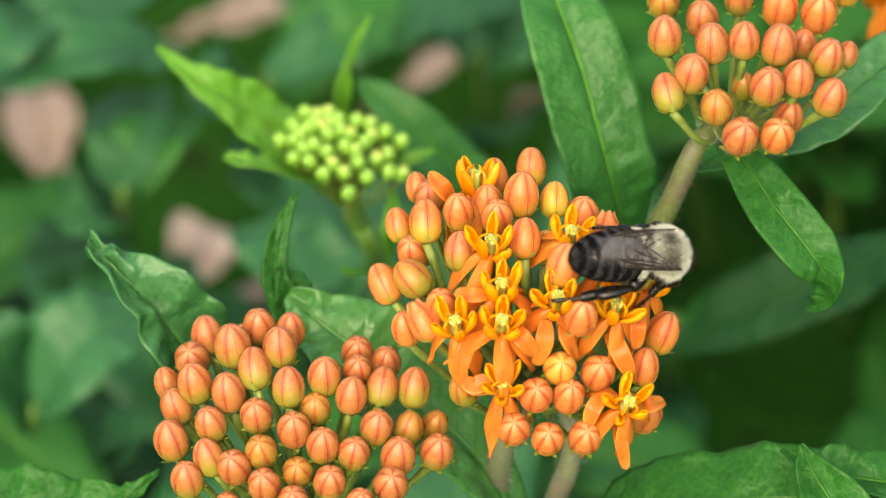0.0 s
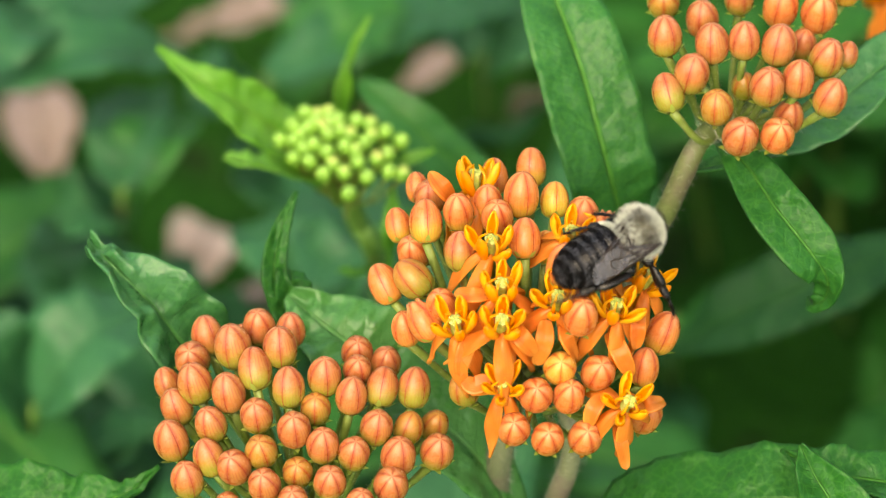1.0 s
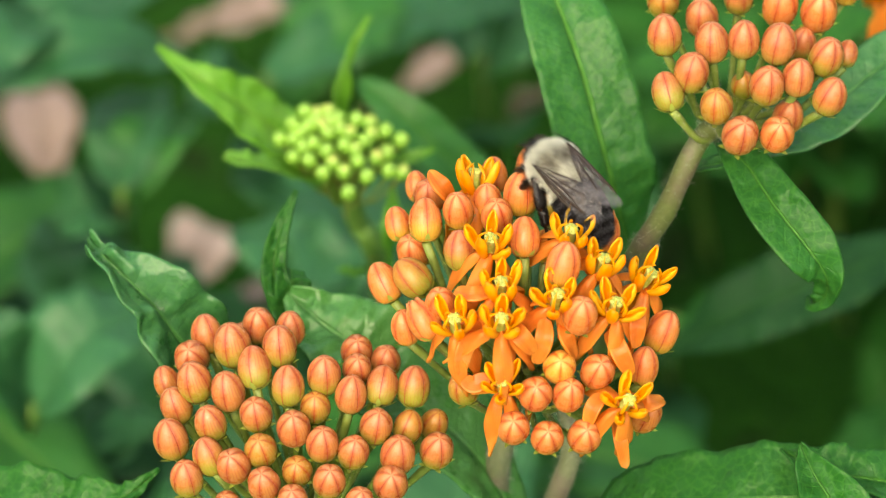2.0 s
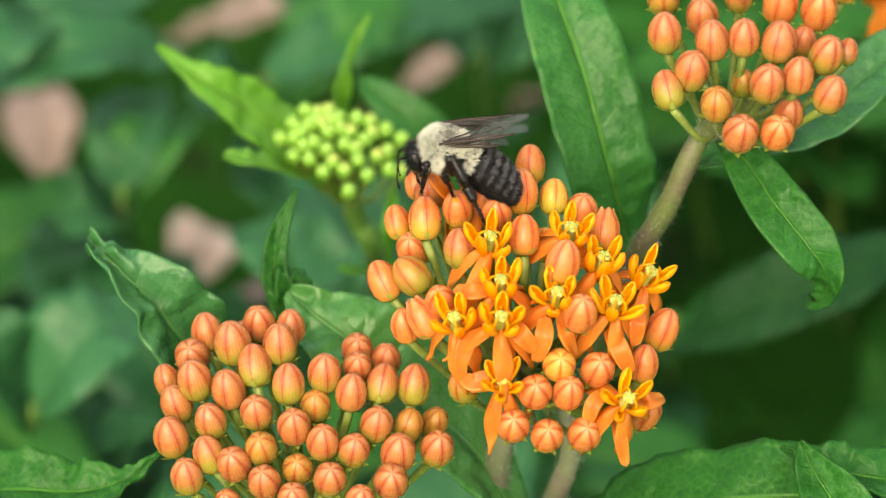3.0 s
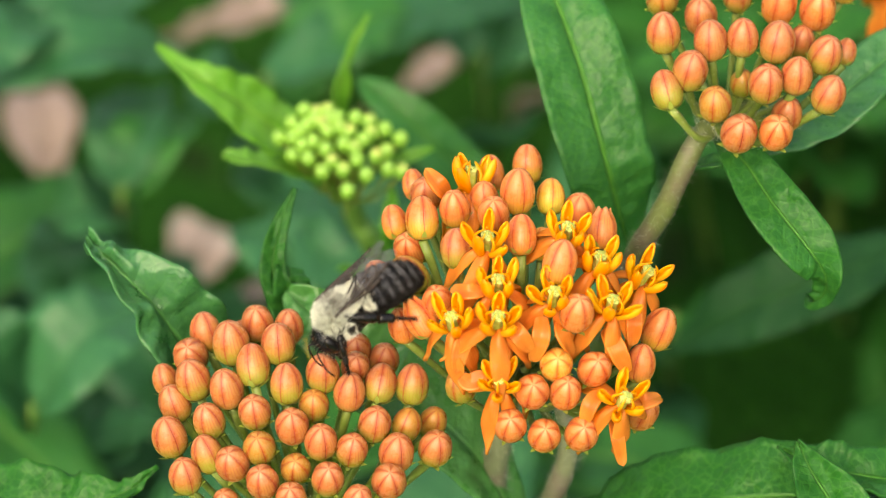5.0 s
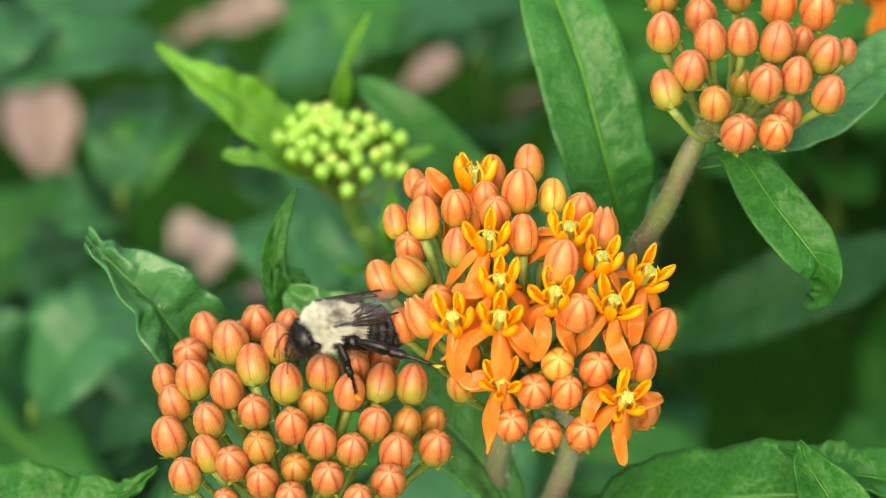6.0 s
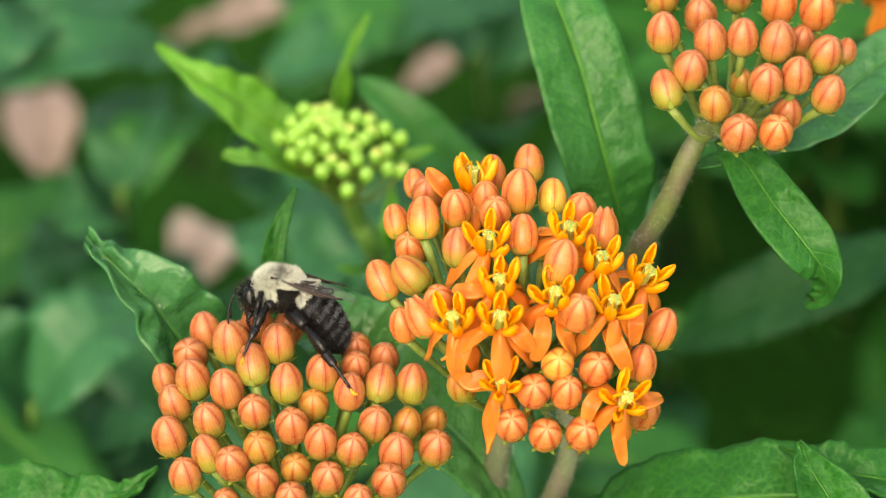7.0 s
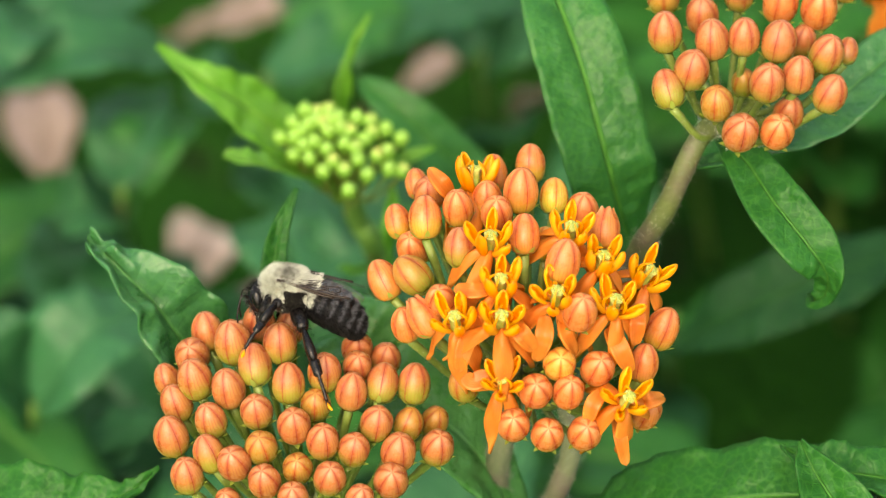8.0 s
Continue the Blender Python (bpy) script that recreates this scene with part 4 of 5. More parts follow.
leaf(middle_plant, [(67.7, -29.9, 30), (57.7, -27.5, 14), (49.5, -26.2, 9), (42.8, -24.9, 9), (38.4, -22.7, 11)], 7.4, (0.1, 0.65, -0.75), LEAF, 0.30, 0.06, 50, 16, quilt=0.10, shape=(0.5, 0.9, 1.0, 0.8, 0.03), pucker=0.18, seed=18)
leaf(green_plant, [(-12.6, 6.7, 77), (-19.0, 13.2, 68), (-24.5, 17.5, 63), (-30.0, 21.0, 60), (-36.0, 25.5, 62)], 8.4, (-0.1, 0.5, -0.85), LEAF_FRESH, 0.15, 0.04, 50, 14, quilt=0.08, shape=(0.3, 0.8, 1.0, 0.8, 0.42, 0.03), seed=11)
leaf(green_plant, [(-12.5, 5.9, 78), (-17.4, 8.7, 62), (-23.4, 10.6, 54), (-27.1, 11.6, 55)], 4.6, (0.1, 0.8, -0.5), LEAF_FRESH, 0.3, 0.05, 40, 12, 0.45, 0.45, seed=12)
leaf(green_plant, [(-12.6, 8.1, 78), (-13.3, 16.4, 72), (-13.1, 21.0, 69), (-11.7, 25.3, 68), (-9.2, 29.7, 68)], 3.4, (0.5, 0.3, -0.8), LEAF_FRESH, 0.45, 0.05, 40, 12, roll=40, quilt=0.08, shape=(0.5, 0.8, 1.0, 0.6, 0.45, 0.04), seed=13)
leaf(green_plant, [(-12.2, 7.8, 77), (-6, 10.7, 66), (-1.1, 12.6, 66)], 2.2, (0, 0.6, -0.8), LEAF_FRESH, 0.3, 0.05, 30, 10, seed=14)
leaf(green_plant, [(-10.2, 1.6, 98), (4.2, 6.1, 96), (-3.3, 15.8, 90), (-11.4, 22.7, 92)], 7.5, (-0.2, 0.4, -0.9), LEAF_BROAD, 0.2, 0.04, 40, 12, 0.6, 0.5, seed=15)
leaf(green_plant, [(-9.6, -2.2, 106), (-10.6, -3, 80), (-13.5, -2.7, 74)], 2.0, (0, 0.6, -0.8), LEAF_FRESH, 0.3, 0.04, 24, 8, seed=16)
leaf(green_plant, [(-7.7, -13, 140), (-6.8, -0.6, 70), (-6.3, 8, 66)], 3.0, (0.4, 0.2, -0.9), LEAF_FRESH, 0.4, 0.04, 40, 10, seed=17)


# ---- background plants ----
def back_plant(base, top, blades):
    """A leafy stem farther off: base and top of the stem, then tip, middle, width, place along the stem and leaf kind for each blade."""
    p = plant("leafy_plant", "leafy green milkweed stem without flowers", spot(*base), "leafy stems")
    stem(p, [base, tuple((a + b) / 2 for a, b in zip(base, top)), top], 1.5, 0.6, STEM_GREEN, n=10)
    for i, (tip, width, along, mat) in enumerate(blades):
        root = tuple(a + (b - a) * along for a, b in zip(base, top))
        mid = tuple((a + b) / 2 for a, b in zip(root, tip))
        mid = (mid[0], mid[1] + 3.0, mid[2] - 6.0)
        leaf(p, [root, mid, tip], width * 1.45, (0.15 * math.sin(i * 2.1), 0.6, -0.8), mat, 0.22, 0.05, 24, 8, 0.6, 0.5, seed=i + 20)
    return p


back_plant((-89.8, 11.8, 315.9), (-69.5, 25.5, 150), [((-38.7, 29.4, 170), 9, 0.95, LEAF_DIM), ((-58.1, 34.6, 175), 8, 1.0, LEAF_DIM), ((-74.9, 9.4, 160), 8, 0.7, LEAF_DIM), ((-43, 42.8, 190), 9, 0.9, LEAF_DIM)])
back_plant((-56.6, -12.3, 291.8), (-49, 9.1, 170), [((-39.6, 20.8, 185), 8, 0.95, LEAF_BROAD), ((-60.8, 3.6, 190), 9, 0.8, LEAF_DIM), ((-47.8, 25.4, 200), 9, 1.0, LEAF_DIM), ((-39.7, -10.4, 180), 9, 0.4, LEAF_DIM), ((-63.3, -2.5, 180), 9, 0.5, LEAF_DIM)])
back_plant((-18.6, -28.1, 275.9), (-18.7, -6.6, 150), [((-37.8, -13.2, 150), 10, 0.6, LEAF_DIM), ((-30.2, 3.5, 165), 9, 0.9, LEAF_DIM), ((-8, 1.8, 165), 10, 0.95, LEAF_DIM), ((-11, 9.9, 190), 9, 1.0, LEAF_DIM)])
back_plant((-23.5, 2.2, 306.3), (-27.9, 26.8, 190), [((-5.8, 38.9, 200), 11, 0.9, LEAF_BROAD), ((-41, 23.6, 200), 10, 0.8, LEAF_DIM), ((13.6, 41, 220), 10, 1.0, LEAF_DIM), ((-8.5, 0.1, 200), 12, 0.4, LEAF_DIM), ((-32, 11.8, 200), 7, 0.5, LEAF_DIM)])
back_plant((-72.3, -54.3, 249.7), (-58.3, -22.5, 130), [((-43, -8.8, 130), 11, 1.0, LEAF_DIM), ((-66.4, -9.6, 130), 9, 0.9, LEAF_DIM), ((-40.5, -25.5, 140), 7, 0.5, LEAF_DIM), ((-45.3, -29.9, 150), 10, 0.3, LEAF_DIM), ((-69.2, -31.9, 140), 9, 0.5, LEAF_BROAD)])
# right-hand plants: deep LEAF replaces LEAF_DIM to paint in the shade there
back_plant((39.7, -32, 272.1), (35, -10.2, 170), [((81.7, 0.1, 262), 8, 0.75, LEAF), ((35.5, -36.7, 180), 7, 0.4, LEAF_DIM), ((15.6, -10.6, 190), 9, 0.7, LEAF_DIM)])
back_plant((76.4, -45.2, 258.9), (70.4, -27.8, 220), [((80.8, -18.8, 230), 7, 0.9, LEAF), ((79, -33.9, 230), 7, 0.5, LEAF)])
back_plant((67.2, 6.4, 310.5), (55.6, 27.2, 200), [((75.5, 20.9, 200), 10, 0.7, LEAF), ((40, 34.9, 210), 10, 0.9, LEAF), ((71.1, 44.1, 210), 9, 1.0, LEAF), ((42.7, 12.9, 210), 10, 0.5, LEAF), ((66.4, 7.3, 200), 9, 0.4, LEAF)])
back_plant((10.2, 11.8, 315.9), (6.1, 31.7, 220), [((21.2, 35.7, 225), 9, 0.9, LEAF_DIM), ((-7.9, 44.5, 230), 9, 1.0, LEAF_DIM), ((10.9, 17.9, 225), 9, 0.3, LEAF_DIM)])

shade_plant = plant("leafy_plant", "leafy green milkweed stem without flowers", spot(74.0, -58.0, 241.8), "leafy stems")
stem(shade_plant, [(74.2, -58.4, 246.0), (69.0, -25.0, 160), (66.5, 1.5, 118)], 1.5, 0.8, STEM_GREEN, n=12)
# darkened leaf colour stands in for the shade over this blade
leaf(shade_plant, [(66.3, 1.5, 118), (55.9, -3.0, 112), (48.1, -5.8, 112), (39.8, -9.7, 116), (31.6, -14.7, 124)], 11.5, (-0.45, 0.15, -0.88), LEAF_SHADED, 0.2, 0.05, 40, 12, shape=(0.3, 0.9, 1.0, 0.8, 0.05), seed=61)

# ---- where dry leaves lie ----
dry_spots = [
    ((-71.3, 10.8, 290.8), (-74.5, 28.9, 294.0), 8.4, DRY), ((-45.0, -6.0, 273.6), (-41.0, 3.9, 273.0), 8.2, DRY_PALE), ((-51.7, 39.7, 319.7), (-27.4, 43.8, 298.3), 9, DRY),
    ((-12, 26.4, 306.4), (2.7, 34, 288.5), 8, DRY), ((-74.5, 43.1, 323.1), (-61.8, 44.9, 299.4), 8, DRY), ((-40.3, -11.9, 268.1), (-29.4, -8.6, 246), 6, DRY),
    ((-62, -26.3, 253.7), (-53.6, -19.9, 234.7), 5, DRY), ((14.3, 25.3, 305.3), (22, 28.6, 283.2), 6, DRY), ((47.2, -15.8, 264.2), (61.4, -9.6, 245), 5, DRY),
]
bare = [spot(*q) for a, b, _, _ in dry_spots for q in (a, b)]
for q in bare:
    q.z = 0

# ---- low foliage that covers the soil ----
cleared = [(-44, 12.6, 5.6), (-26.8, -1.7, 5.9), (-24, 25.7, 5.9), (-2.8, 18.2, 4.7), (-40.2, 26.3, 3.8), (-22.1, -6.5, 3.1), (-37.8, -15.2, 2.5), (10.7, 16.3, 2.5), (34.8, -8.1, 2.5), (38.5, -16.2, 6.9), (32.2, -19.9, 4.4), (27.9, 0.7, 3.8), (46, 1.3, 5), (41.6, -10.6, 4.4)]
fill = random.Random(21)
for gx in range(13):
    for gy in range(9):
        x = -0.135 + gx * 0.0215 + fill.uniform(-0.012, 0.012)
        y = 0.075 + gy * 0.030 + fill.uniform(-0.016, 0.016)
        high = fill.uniform(0.035, 0.085)
        if any((Vector((x, y, 0)) - q).length < 0.028 for q in bare):
            continue
        blades = []
        turn = fill.random() * 6.28
        for k in range(7):
            turn += 2.4
            z = high * (0.35 + 0.65 * k / 6)
            reach = fill.uniform(0.034, 0.055)
            root = Vector((x, y, z)) - CENTRE
            tip = root + Vector((math.cos(turn) * reach, math.sin(turn) * reach, fill.uniform(-0.012, 0.022)))
            mid = (root + tip) / 2 + Vector((0, 0, 0.008))
            pts = [tuple(q.dot(a) / MM for a in (RIGHT, RISE, AHEAD)) for q in (root, mid, tip)]
            blocked = False
            for q in [tuple(a + (b - a) * f for a, b in zip(*ends)) for ends in (pts[:2], pts[1:]) for f in (0.0, 0.5, 1.0)]:
                far = (450 + q[2]) / 450
                blocked |= any(math.hypot(q[0] / far - cu, q[1] / far - cv) < cr + 3 for cu, cv, cr in cleared)
            if not blocked and pts[2][2] > 95:
                wide = fill.uniform(15, 22)
                # right of 0.03 m all blades are deep LEAF, shade given as colour
                kind = LEAF if x > 0.03 else LEAF_DIM if fill.random() < 0.6 else LEAF_BROAD
                # seedlings in this left patch take the darkened copy, shade painted as leaf colour
                blades.append((pts, wide, LEAF_SHADED if x < -0.045 and 0.16 < y < 0.26 else kind))
        if len(blades) < 3:
            continue
        p = plant("leafy_plant", "low leafy green seedling on the soil", Vector((x, y, 0)), "low seedlings")
        bm = bmesh.new()
        tube(bm, spline([(0, 0, -0.004), (fill.uniform(-0.006, 0.006), fill.uniform(-0.006, 0.006), high * 0.6), (0, 0, high)], 8), [0.001 - 0.00008 * i for i in range(9)], 7)
        part("stem", bm, STEM_GREEN, p)
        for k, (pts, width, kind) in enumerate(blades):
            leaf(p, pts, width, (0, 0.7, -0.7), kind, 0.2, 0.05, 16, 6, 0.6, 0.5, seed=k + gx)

# ---- dry leaves on the soil ----
for i, (a, b, w, mat) in enumerate(dry_spots):
    base = spot(*a)
    e = new("dry_leaf")
    e.location = (base.x, base.y, 0)
    tagged(e, "curled dry brown fallen leaf on the soil", "leaf", "fallen leaves")
    mid = tuple((p + q) / 2 for p, q in zip(a, b))
    leaf(e, [a, (mid[0], mid[1] + 1, mid[2] - 2), b], w * 1.6, (0.2 * math.sin(i), 0.7, -0.7), mat, 0.25, 0.07, 24, 10, 0.5, 0.45, shape=((0.1, 0.5, 0.95, 1.0, 0.7), (0.12, 0.62, 0.86, 1.0, 0.85))[i] if i < 2 else (0.2, 0.9, 1.0, 0.7, 0.05), name="blade", seed=i + 50)
    line = [spot(*q) - e.location + RISE * 0.0004 for q in (a, (mid[0], mid[1] + 1, mid[2] - 2), b)]
    bm = bmesh.new()
    tube(bm, spline([line[0] + (line[0] - line[1]) * 0.4] + line, 12), [(0.9 - 0.06 * k) * MM for k in range(13)], 6)
    part("midrib", bm, DRY_RIB, e, "brown midrib and stalk")

# ---- bumblebee ----
def fur_material(name, root, tip, rough=0.6, gloss=0.3, clear=0.0):
    g = Graph(name)
    each = g.t.nodes.new("ShaderNodeNewGeometry").outputs["Random Per Island"]
    g.set(Base_Color=g.mix(each, root, tip), Roughness=rough, Specular_IOR_Level=gloss)
    if clear:
        g.translucent(g.mix(each, root, tip), clear)
    return g.mat


def shell_material(name, dark, light, lo, hi):
    g = Graph(name)
    n = g.noise(1200, 3)
    g.set(Base_Color=g.mix(n, dark, light), Roughness=g.ramp(n, 0.3, 0.7, lo, hi), Specular_IOR_Level=0.32)
    g.bump(n, 0.25, 0.0001)
    return g.mat


def wing_material():
    g = Graph("wing_film")
    n = g.noise(500, 3)
    g.set(Base_Color=g.mix(n, (0.135, 0.132, 0.146), (0.30, 0.295, 0.32)), Roughness=0.12, Specular_IOR_Level=1.0)
    g.bump(g.math("ADD", n, g.noise(1500, 2)), 0.8, 0.00014)
    clear = g.t.nodes.new("ShaderNodeBsdfTransparent")
    clear.inputs[0].default_value = (0.88, 0.85, 0.80, 1)
    mx = g.t.nodes.new("ShaderNodeMixShader")
    g.put(mx.inputs[0], g.ramp(n, 0.3, 0.7, 0.13, 0.28))
    g.t.links.new(clear.outputs[0], mx.inputs[1])
    g.t.links.new(g.bsdf.outputs[0], mx.inputs[2])
    g.t.links.new(mx.outputs[0], g.out.inputs[0])
    return g.mat


SHELL = shell_material("bee_shell", (0.004, 0.004, 0.006), (0.010, 0.010, 0.013), 0.16, 0.30)
LEG = shell_material("bee_leg", (0.003, 0.003, 0.003), (0.009, 0.007, 0.007), 0.20, 0.38)
EYE_BLACK = shell_material("bee_eye", (0.004, 0.004, 0.005), (0.010, 0.009, 0.009), 0.10, 0.18)
FUR_PALE = fur_material("fur_pale", (0.56, 0.575, 0.48), (0.93, 0.95, 0.88), 0.55, 0.3, 0.38)
FUR_GREY = fur_material("fur_grey", (0.05, 0.047, 0.04), (0.26, 0.25, 0.20), 0.6, 0.3, 0.2)
FUR_STEEL = fur_material("fur_steel", (0.036, 0.039, 0.047), (0.140, 0.146, 0.172), 0.4, 0.5)
FUR_BLACK = fur_material("fur_black", (0.004, 0.004, 0.004), (0.012, 0.011, 0.011), 0.5, 0.12)
SKIN = shell_material("under_fur", (0.24, 0.23, 0.16), (0.42, 0.40, 0.29), 0.7, 0.9)
WING = wing_material()
VEIN = shell_material("wing_vein", (0.012, 0.008, 0.006), (0.035, 0.022, 0.014), 0.3, 0.45)
bee = new("bumblebee")
tagged(bee, "black bumblebee with pale yellow furry thorax walking on buds", "bee")
fuzz = random.Random(5)


def hair(bm, p, n, length, slot, lie=Vector((-1, 0, 0)), sweep=0.5, width=0.045, clump=0.0):
    """One tapered hair that bends over towards lie."""
    side = n.cross(Vector((fuzz.uniform(-1, 1), fuzz.uniform(-1, 1), fuzz.uniform(-1, 1)))).normalized() * width * MM * 0.5
    rough = Vector((fuzz.uniform(-1, 1), fuzz.uniform(-1, 1), fuzz.uniform(-1, 1))) * 0.22
    if clump:
        rough += noise.noise_vector(p / MM * 2.3) * clump
    way1 = (n + lie * sweep * 0.5 + rough).normalized()
    way2 = (n + lie * sweep * 1.4 + rough).normalized()
    a = p + way1 * length * MM * 0.5
    b = a + way2 * length * MM * 0.5
    v = [bm.verts.new(q) for q in (p - side, p + side, a + side * 0.75, a - side * 0.75, b)]
    for f in (bm.faces.new(v[:4]), bm.faces.new((v[3], v[2], v[4]))):
        f.material_index = slot


def blob(bm, centre, radii, u=24, v=16):
    bmesh.ops.create_uvsphere(bm, u_segments=u, v_segments=v, radius=1.0, matrix=Matrix.Translation(Vector(centre) * MM) @ Matrix.Diagonal((*[q * MM for q in radii], 1)))


def sphere_dir():
    z = fuzz.uniform(-1, 1)
    a = fuzz.random() * 6.283
    r = math.sqrt(1 - z * z)
    return Vector((r * math.cos(a), r * math.sin(a), z))


# thorax: pale fur with a dark worn patch on either side of the back, dark below
bm = bmesh.new()
TH = Vector((2.6, 2.6, 2.35))
blob(bm, (0, 0, 0), TH)


def worn(d):
    """Share of dark hairs at a spot of the thorax: most on either side of the middle of the back."""
    if d.z < 0.0:
        return 0.0
    return math.exp(-((d.x - 0.02) / 0.44) ** 2 - ((abs(d.y) - 0.38) / 0.42) ** 2) * min(1.0, d.z * 3) * 0.90


def dark_side(d):
    return d.z < (-0.66 if d.x > 0.05 else 0.22) or (d.x < -0.70 and d.z < 0.4)


for f in bm.faces:
    c = f.calc_center_median() / MM
    d = Vector((c.x / TH.x, c.y / TH.y, c.z / TH.z))
    f.material_index = 0 if dark_side(d) else 4
for _ in range(46000):
    d = sphere_dir()
    p = Vector((d.x * TH.x, d.y * TH.y, d.z * TH.z)) * MM
    n = Vector((d.x / TH.x, d.y / TH.y, d.z / TH.z)).normalized()
    dark = worn(d)
    if dark_side(d):
        hair(bm, p, n, fuzz.uniform(0.35, 0.7), 1 if fuzz.random() < 0.85 else 3, width=0.032)
    elif fuzz.random() < dark:
        hair(bm, p, n, fuzz.uniform(0.35, 0.65), 1 if fuzz.random() < 0.25 else 3, sweep=0.9, width=0.03, clump=0.4)
    else:
        hair(bm, p, n, fuzz.uniform(0.55, 1.0) * (0.7 if dark > 0.3 else 1.0), 2, sweep=0.55, width=0.03, clump=0.75)
part("thorax", bm, (SHELL, FUR_BLACK, FUR_PALE, FUR_GREY, SKIN), bee, "pale yellow furry thorax with a dark worn back")

# abdomen: overlapping black rings, silvery towards each rear edge, a pale first ring
bm = bmesh.new()
ALEN, AR = 8.0, 2.66


def belly(s):
    return AR * (max(0.0, 1 - abs(2 * (0.06 + 0.94 * s) ** 0.88 - 1) ** 2.7) ** 0.5) * (1 - 0.20 * max(0.0, s - 0.45))


cuts = (0.0, 0.14, 0.31, 0.47, 0.62, 0.77, 0.90, 1.0)
seg = 36
prev = None
for k in range(len(cuts) - 1):
    for q in (0.0, 0.33, 0.66, 1.0):
        s = min(cuts[k] + (cuts[k + 1] - cuts[k]) * q, 0.995)
        r = belly(s) * (0.965 + 0.045 * q)
        ring = [bm.verts.new((-s * ALEN * MM, r * math.cos(a) * MM, (r * 0.90 * math.sin(a) - 1.4 * s * s) * MM)) for a in (2 * math.pi * j / seg for j in range(seg))]
        if prev:
            for j in range(seg):
                bm.faces.new((prev[j], prev[(j + 1) % seg], ring[(j + 1) % seg], ring[j]))
        else:
            bm.faces.new(ring)
        prev = ring
bm.faces.new(prev[::-1])
bmesh.ops.recalc_face_normals(bm, faces=bm.faces[:])
for _ in range(26000):
    s = fuzz.random() ** 0.9
    a = fuzz.random() * 6.283
    k = max(i for i in range(len(cuts) - 1) if cuts[i] <= s)
    q = (s - cuts[k]) / (cuts[k + 1] - cuts[k])
    r = belly(s) * (0.965 + 0.045 * q)
    p = Vector((-s * ALEN, r * math.cos(a), r * 0.90 * math.sin(a) - 1.4 * s * s)) * MM
    n = Vector((-0.25 if s > 0.4 else 0.2, math.cos(a), math.sin(a))).normalized()
    silver = min(1.0, max(0.0, (q - 0.42 + 0.10 * math.sin(a * 7 + k * 2)) * 5)) * min(1.0, max(0.0, math.sin(a) * 2.2 + 0.7))
    if s < 0.16 and math.sin(a) > -0.1:
        hair(bm, p, n, fuzz.uniform(0.6, 1.0), 2, sweep=0.6, clump=0.5)
    elif fuzz.random() < silver * 0.8:
        hair(bm, p, n, fuzz.uniform(0.3, 0.55), 3, sweep=1.7, width=0.03, clump=0.3)
    else:
        hair(bm, p, n, fuzz.uniform(0.25, 0.45) * (1.7 if abs(math.cos(a)) > 0.85 or s > 0.8 else 1.0), 1, sweep=1.5, width=0.03, clump=0.3)
abdomen = part("abdomen", bm, (SHELL, FUR_BLACK, FUR_PALE, FUR_STEEL), bee, "black abdomen with soft silvery bands")

# head with eyes and feelers
bm = bmesh.new()
HR = Vector((1.4, 1.85, 1.9))
blob(bm, (0, 0, 0), HR)
blob(bm, (0.55, 0, -1.6), (0.55, 0.7, 0.8), 14, 10)
for _ in range(1500):
    d = sphere_dir()
    if abs(d.y) > 0.72:
        continue
    p = Vector((d.x * HR.x, d.y * HR.y, d.z * HR.z)) * MM
    hair(bm, p, d, fuzz.uniform(0.3, 0.75), 1 if fuzz.random() < 0.85 else 3, lie=Vector((0.4, 0, -0.4)), sweep=0.3)
head = part("head", bm, (SHELL, FUR_BLACK, FUR_PALE, FUR_GREY), bee)
head.matrix_basis = Matrix.Translation(Vector((2.75, 0, -1.5)) * MM) @ Matrix.Rotation(radians(14), 4, "Y")
for sgn in (1, -1):
    bm = bmesh.new()
    blob(bm, (0.1, 1.5 * sgn, 0.1), (0.65, 0.5, 1.3), 16, 12)
    part("eye", bm, EYE_BLACK, head, "large glossy black eye")
    bm = bmesh.new()
    line = spline([Vector(q) * MM for q in ((0.9, 0.45 * sgn, 0.2), (1.7, 1.0 * sgn, 0.9), (2.3, 1.25 * sgn, 0.1), (2.8, 1.45 * sgn, -1.3), (2.9, 1.5 * sgn, -2.5))], 16)
    tube(bm, line, [0.095 * MM * (1 + 0.12 * (i % 2)) for i in range(17)], 7)
    part("antenna", bm, LEG, head, "thin bent black feeler")
bm = bmesh.new()
tube(bm, spline([Vector(q) * MM for q in ((0.7, 0, -1.9), (0.9, 0, -2.9), (0.6, 0, -3.8))], 6), [0.28 * MM, 0.26 * MM, 0.22 * MM, 0.2 * MM, 0.16 * MM, 0.12 * MM, 0.06 * MM], 8)
part("tongue", bm, LEG, head, "brown tongue")


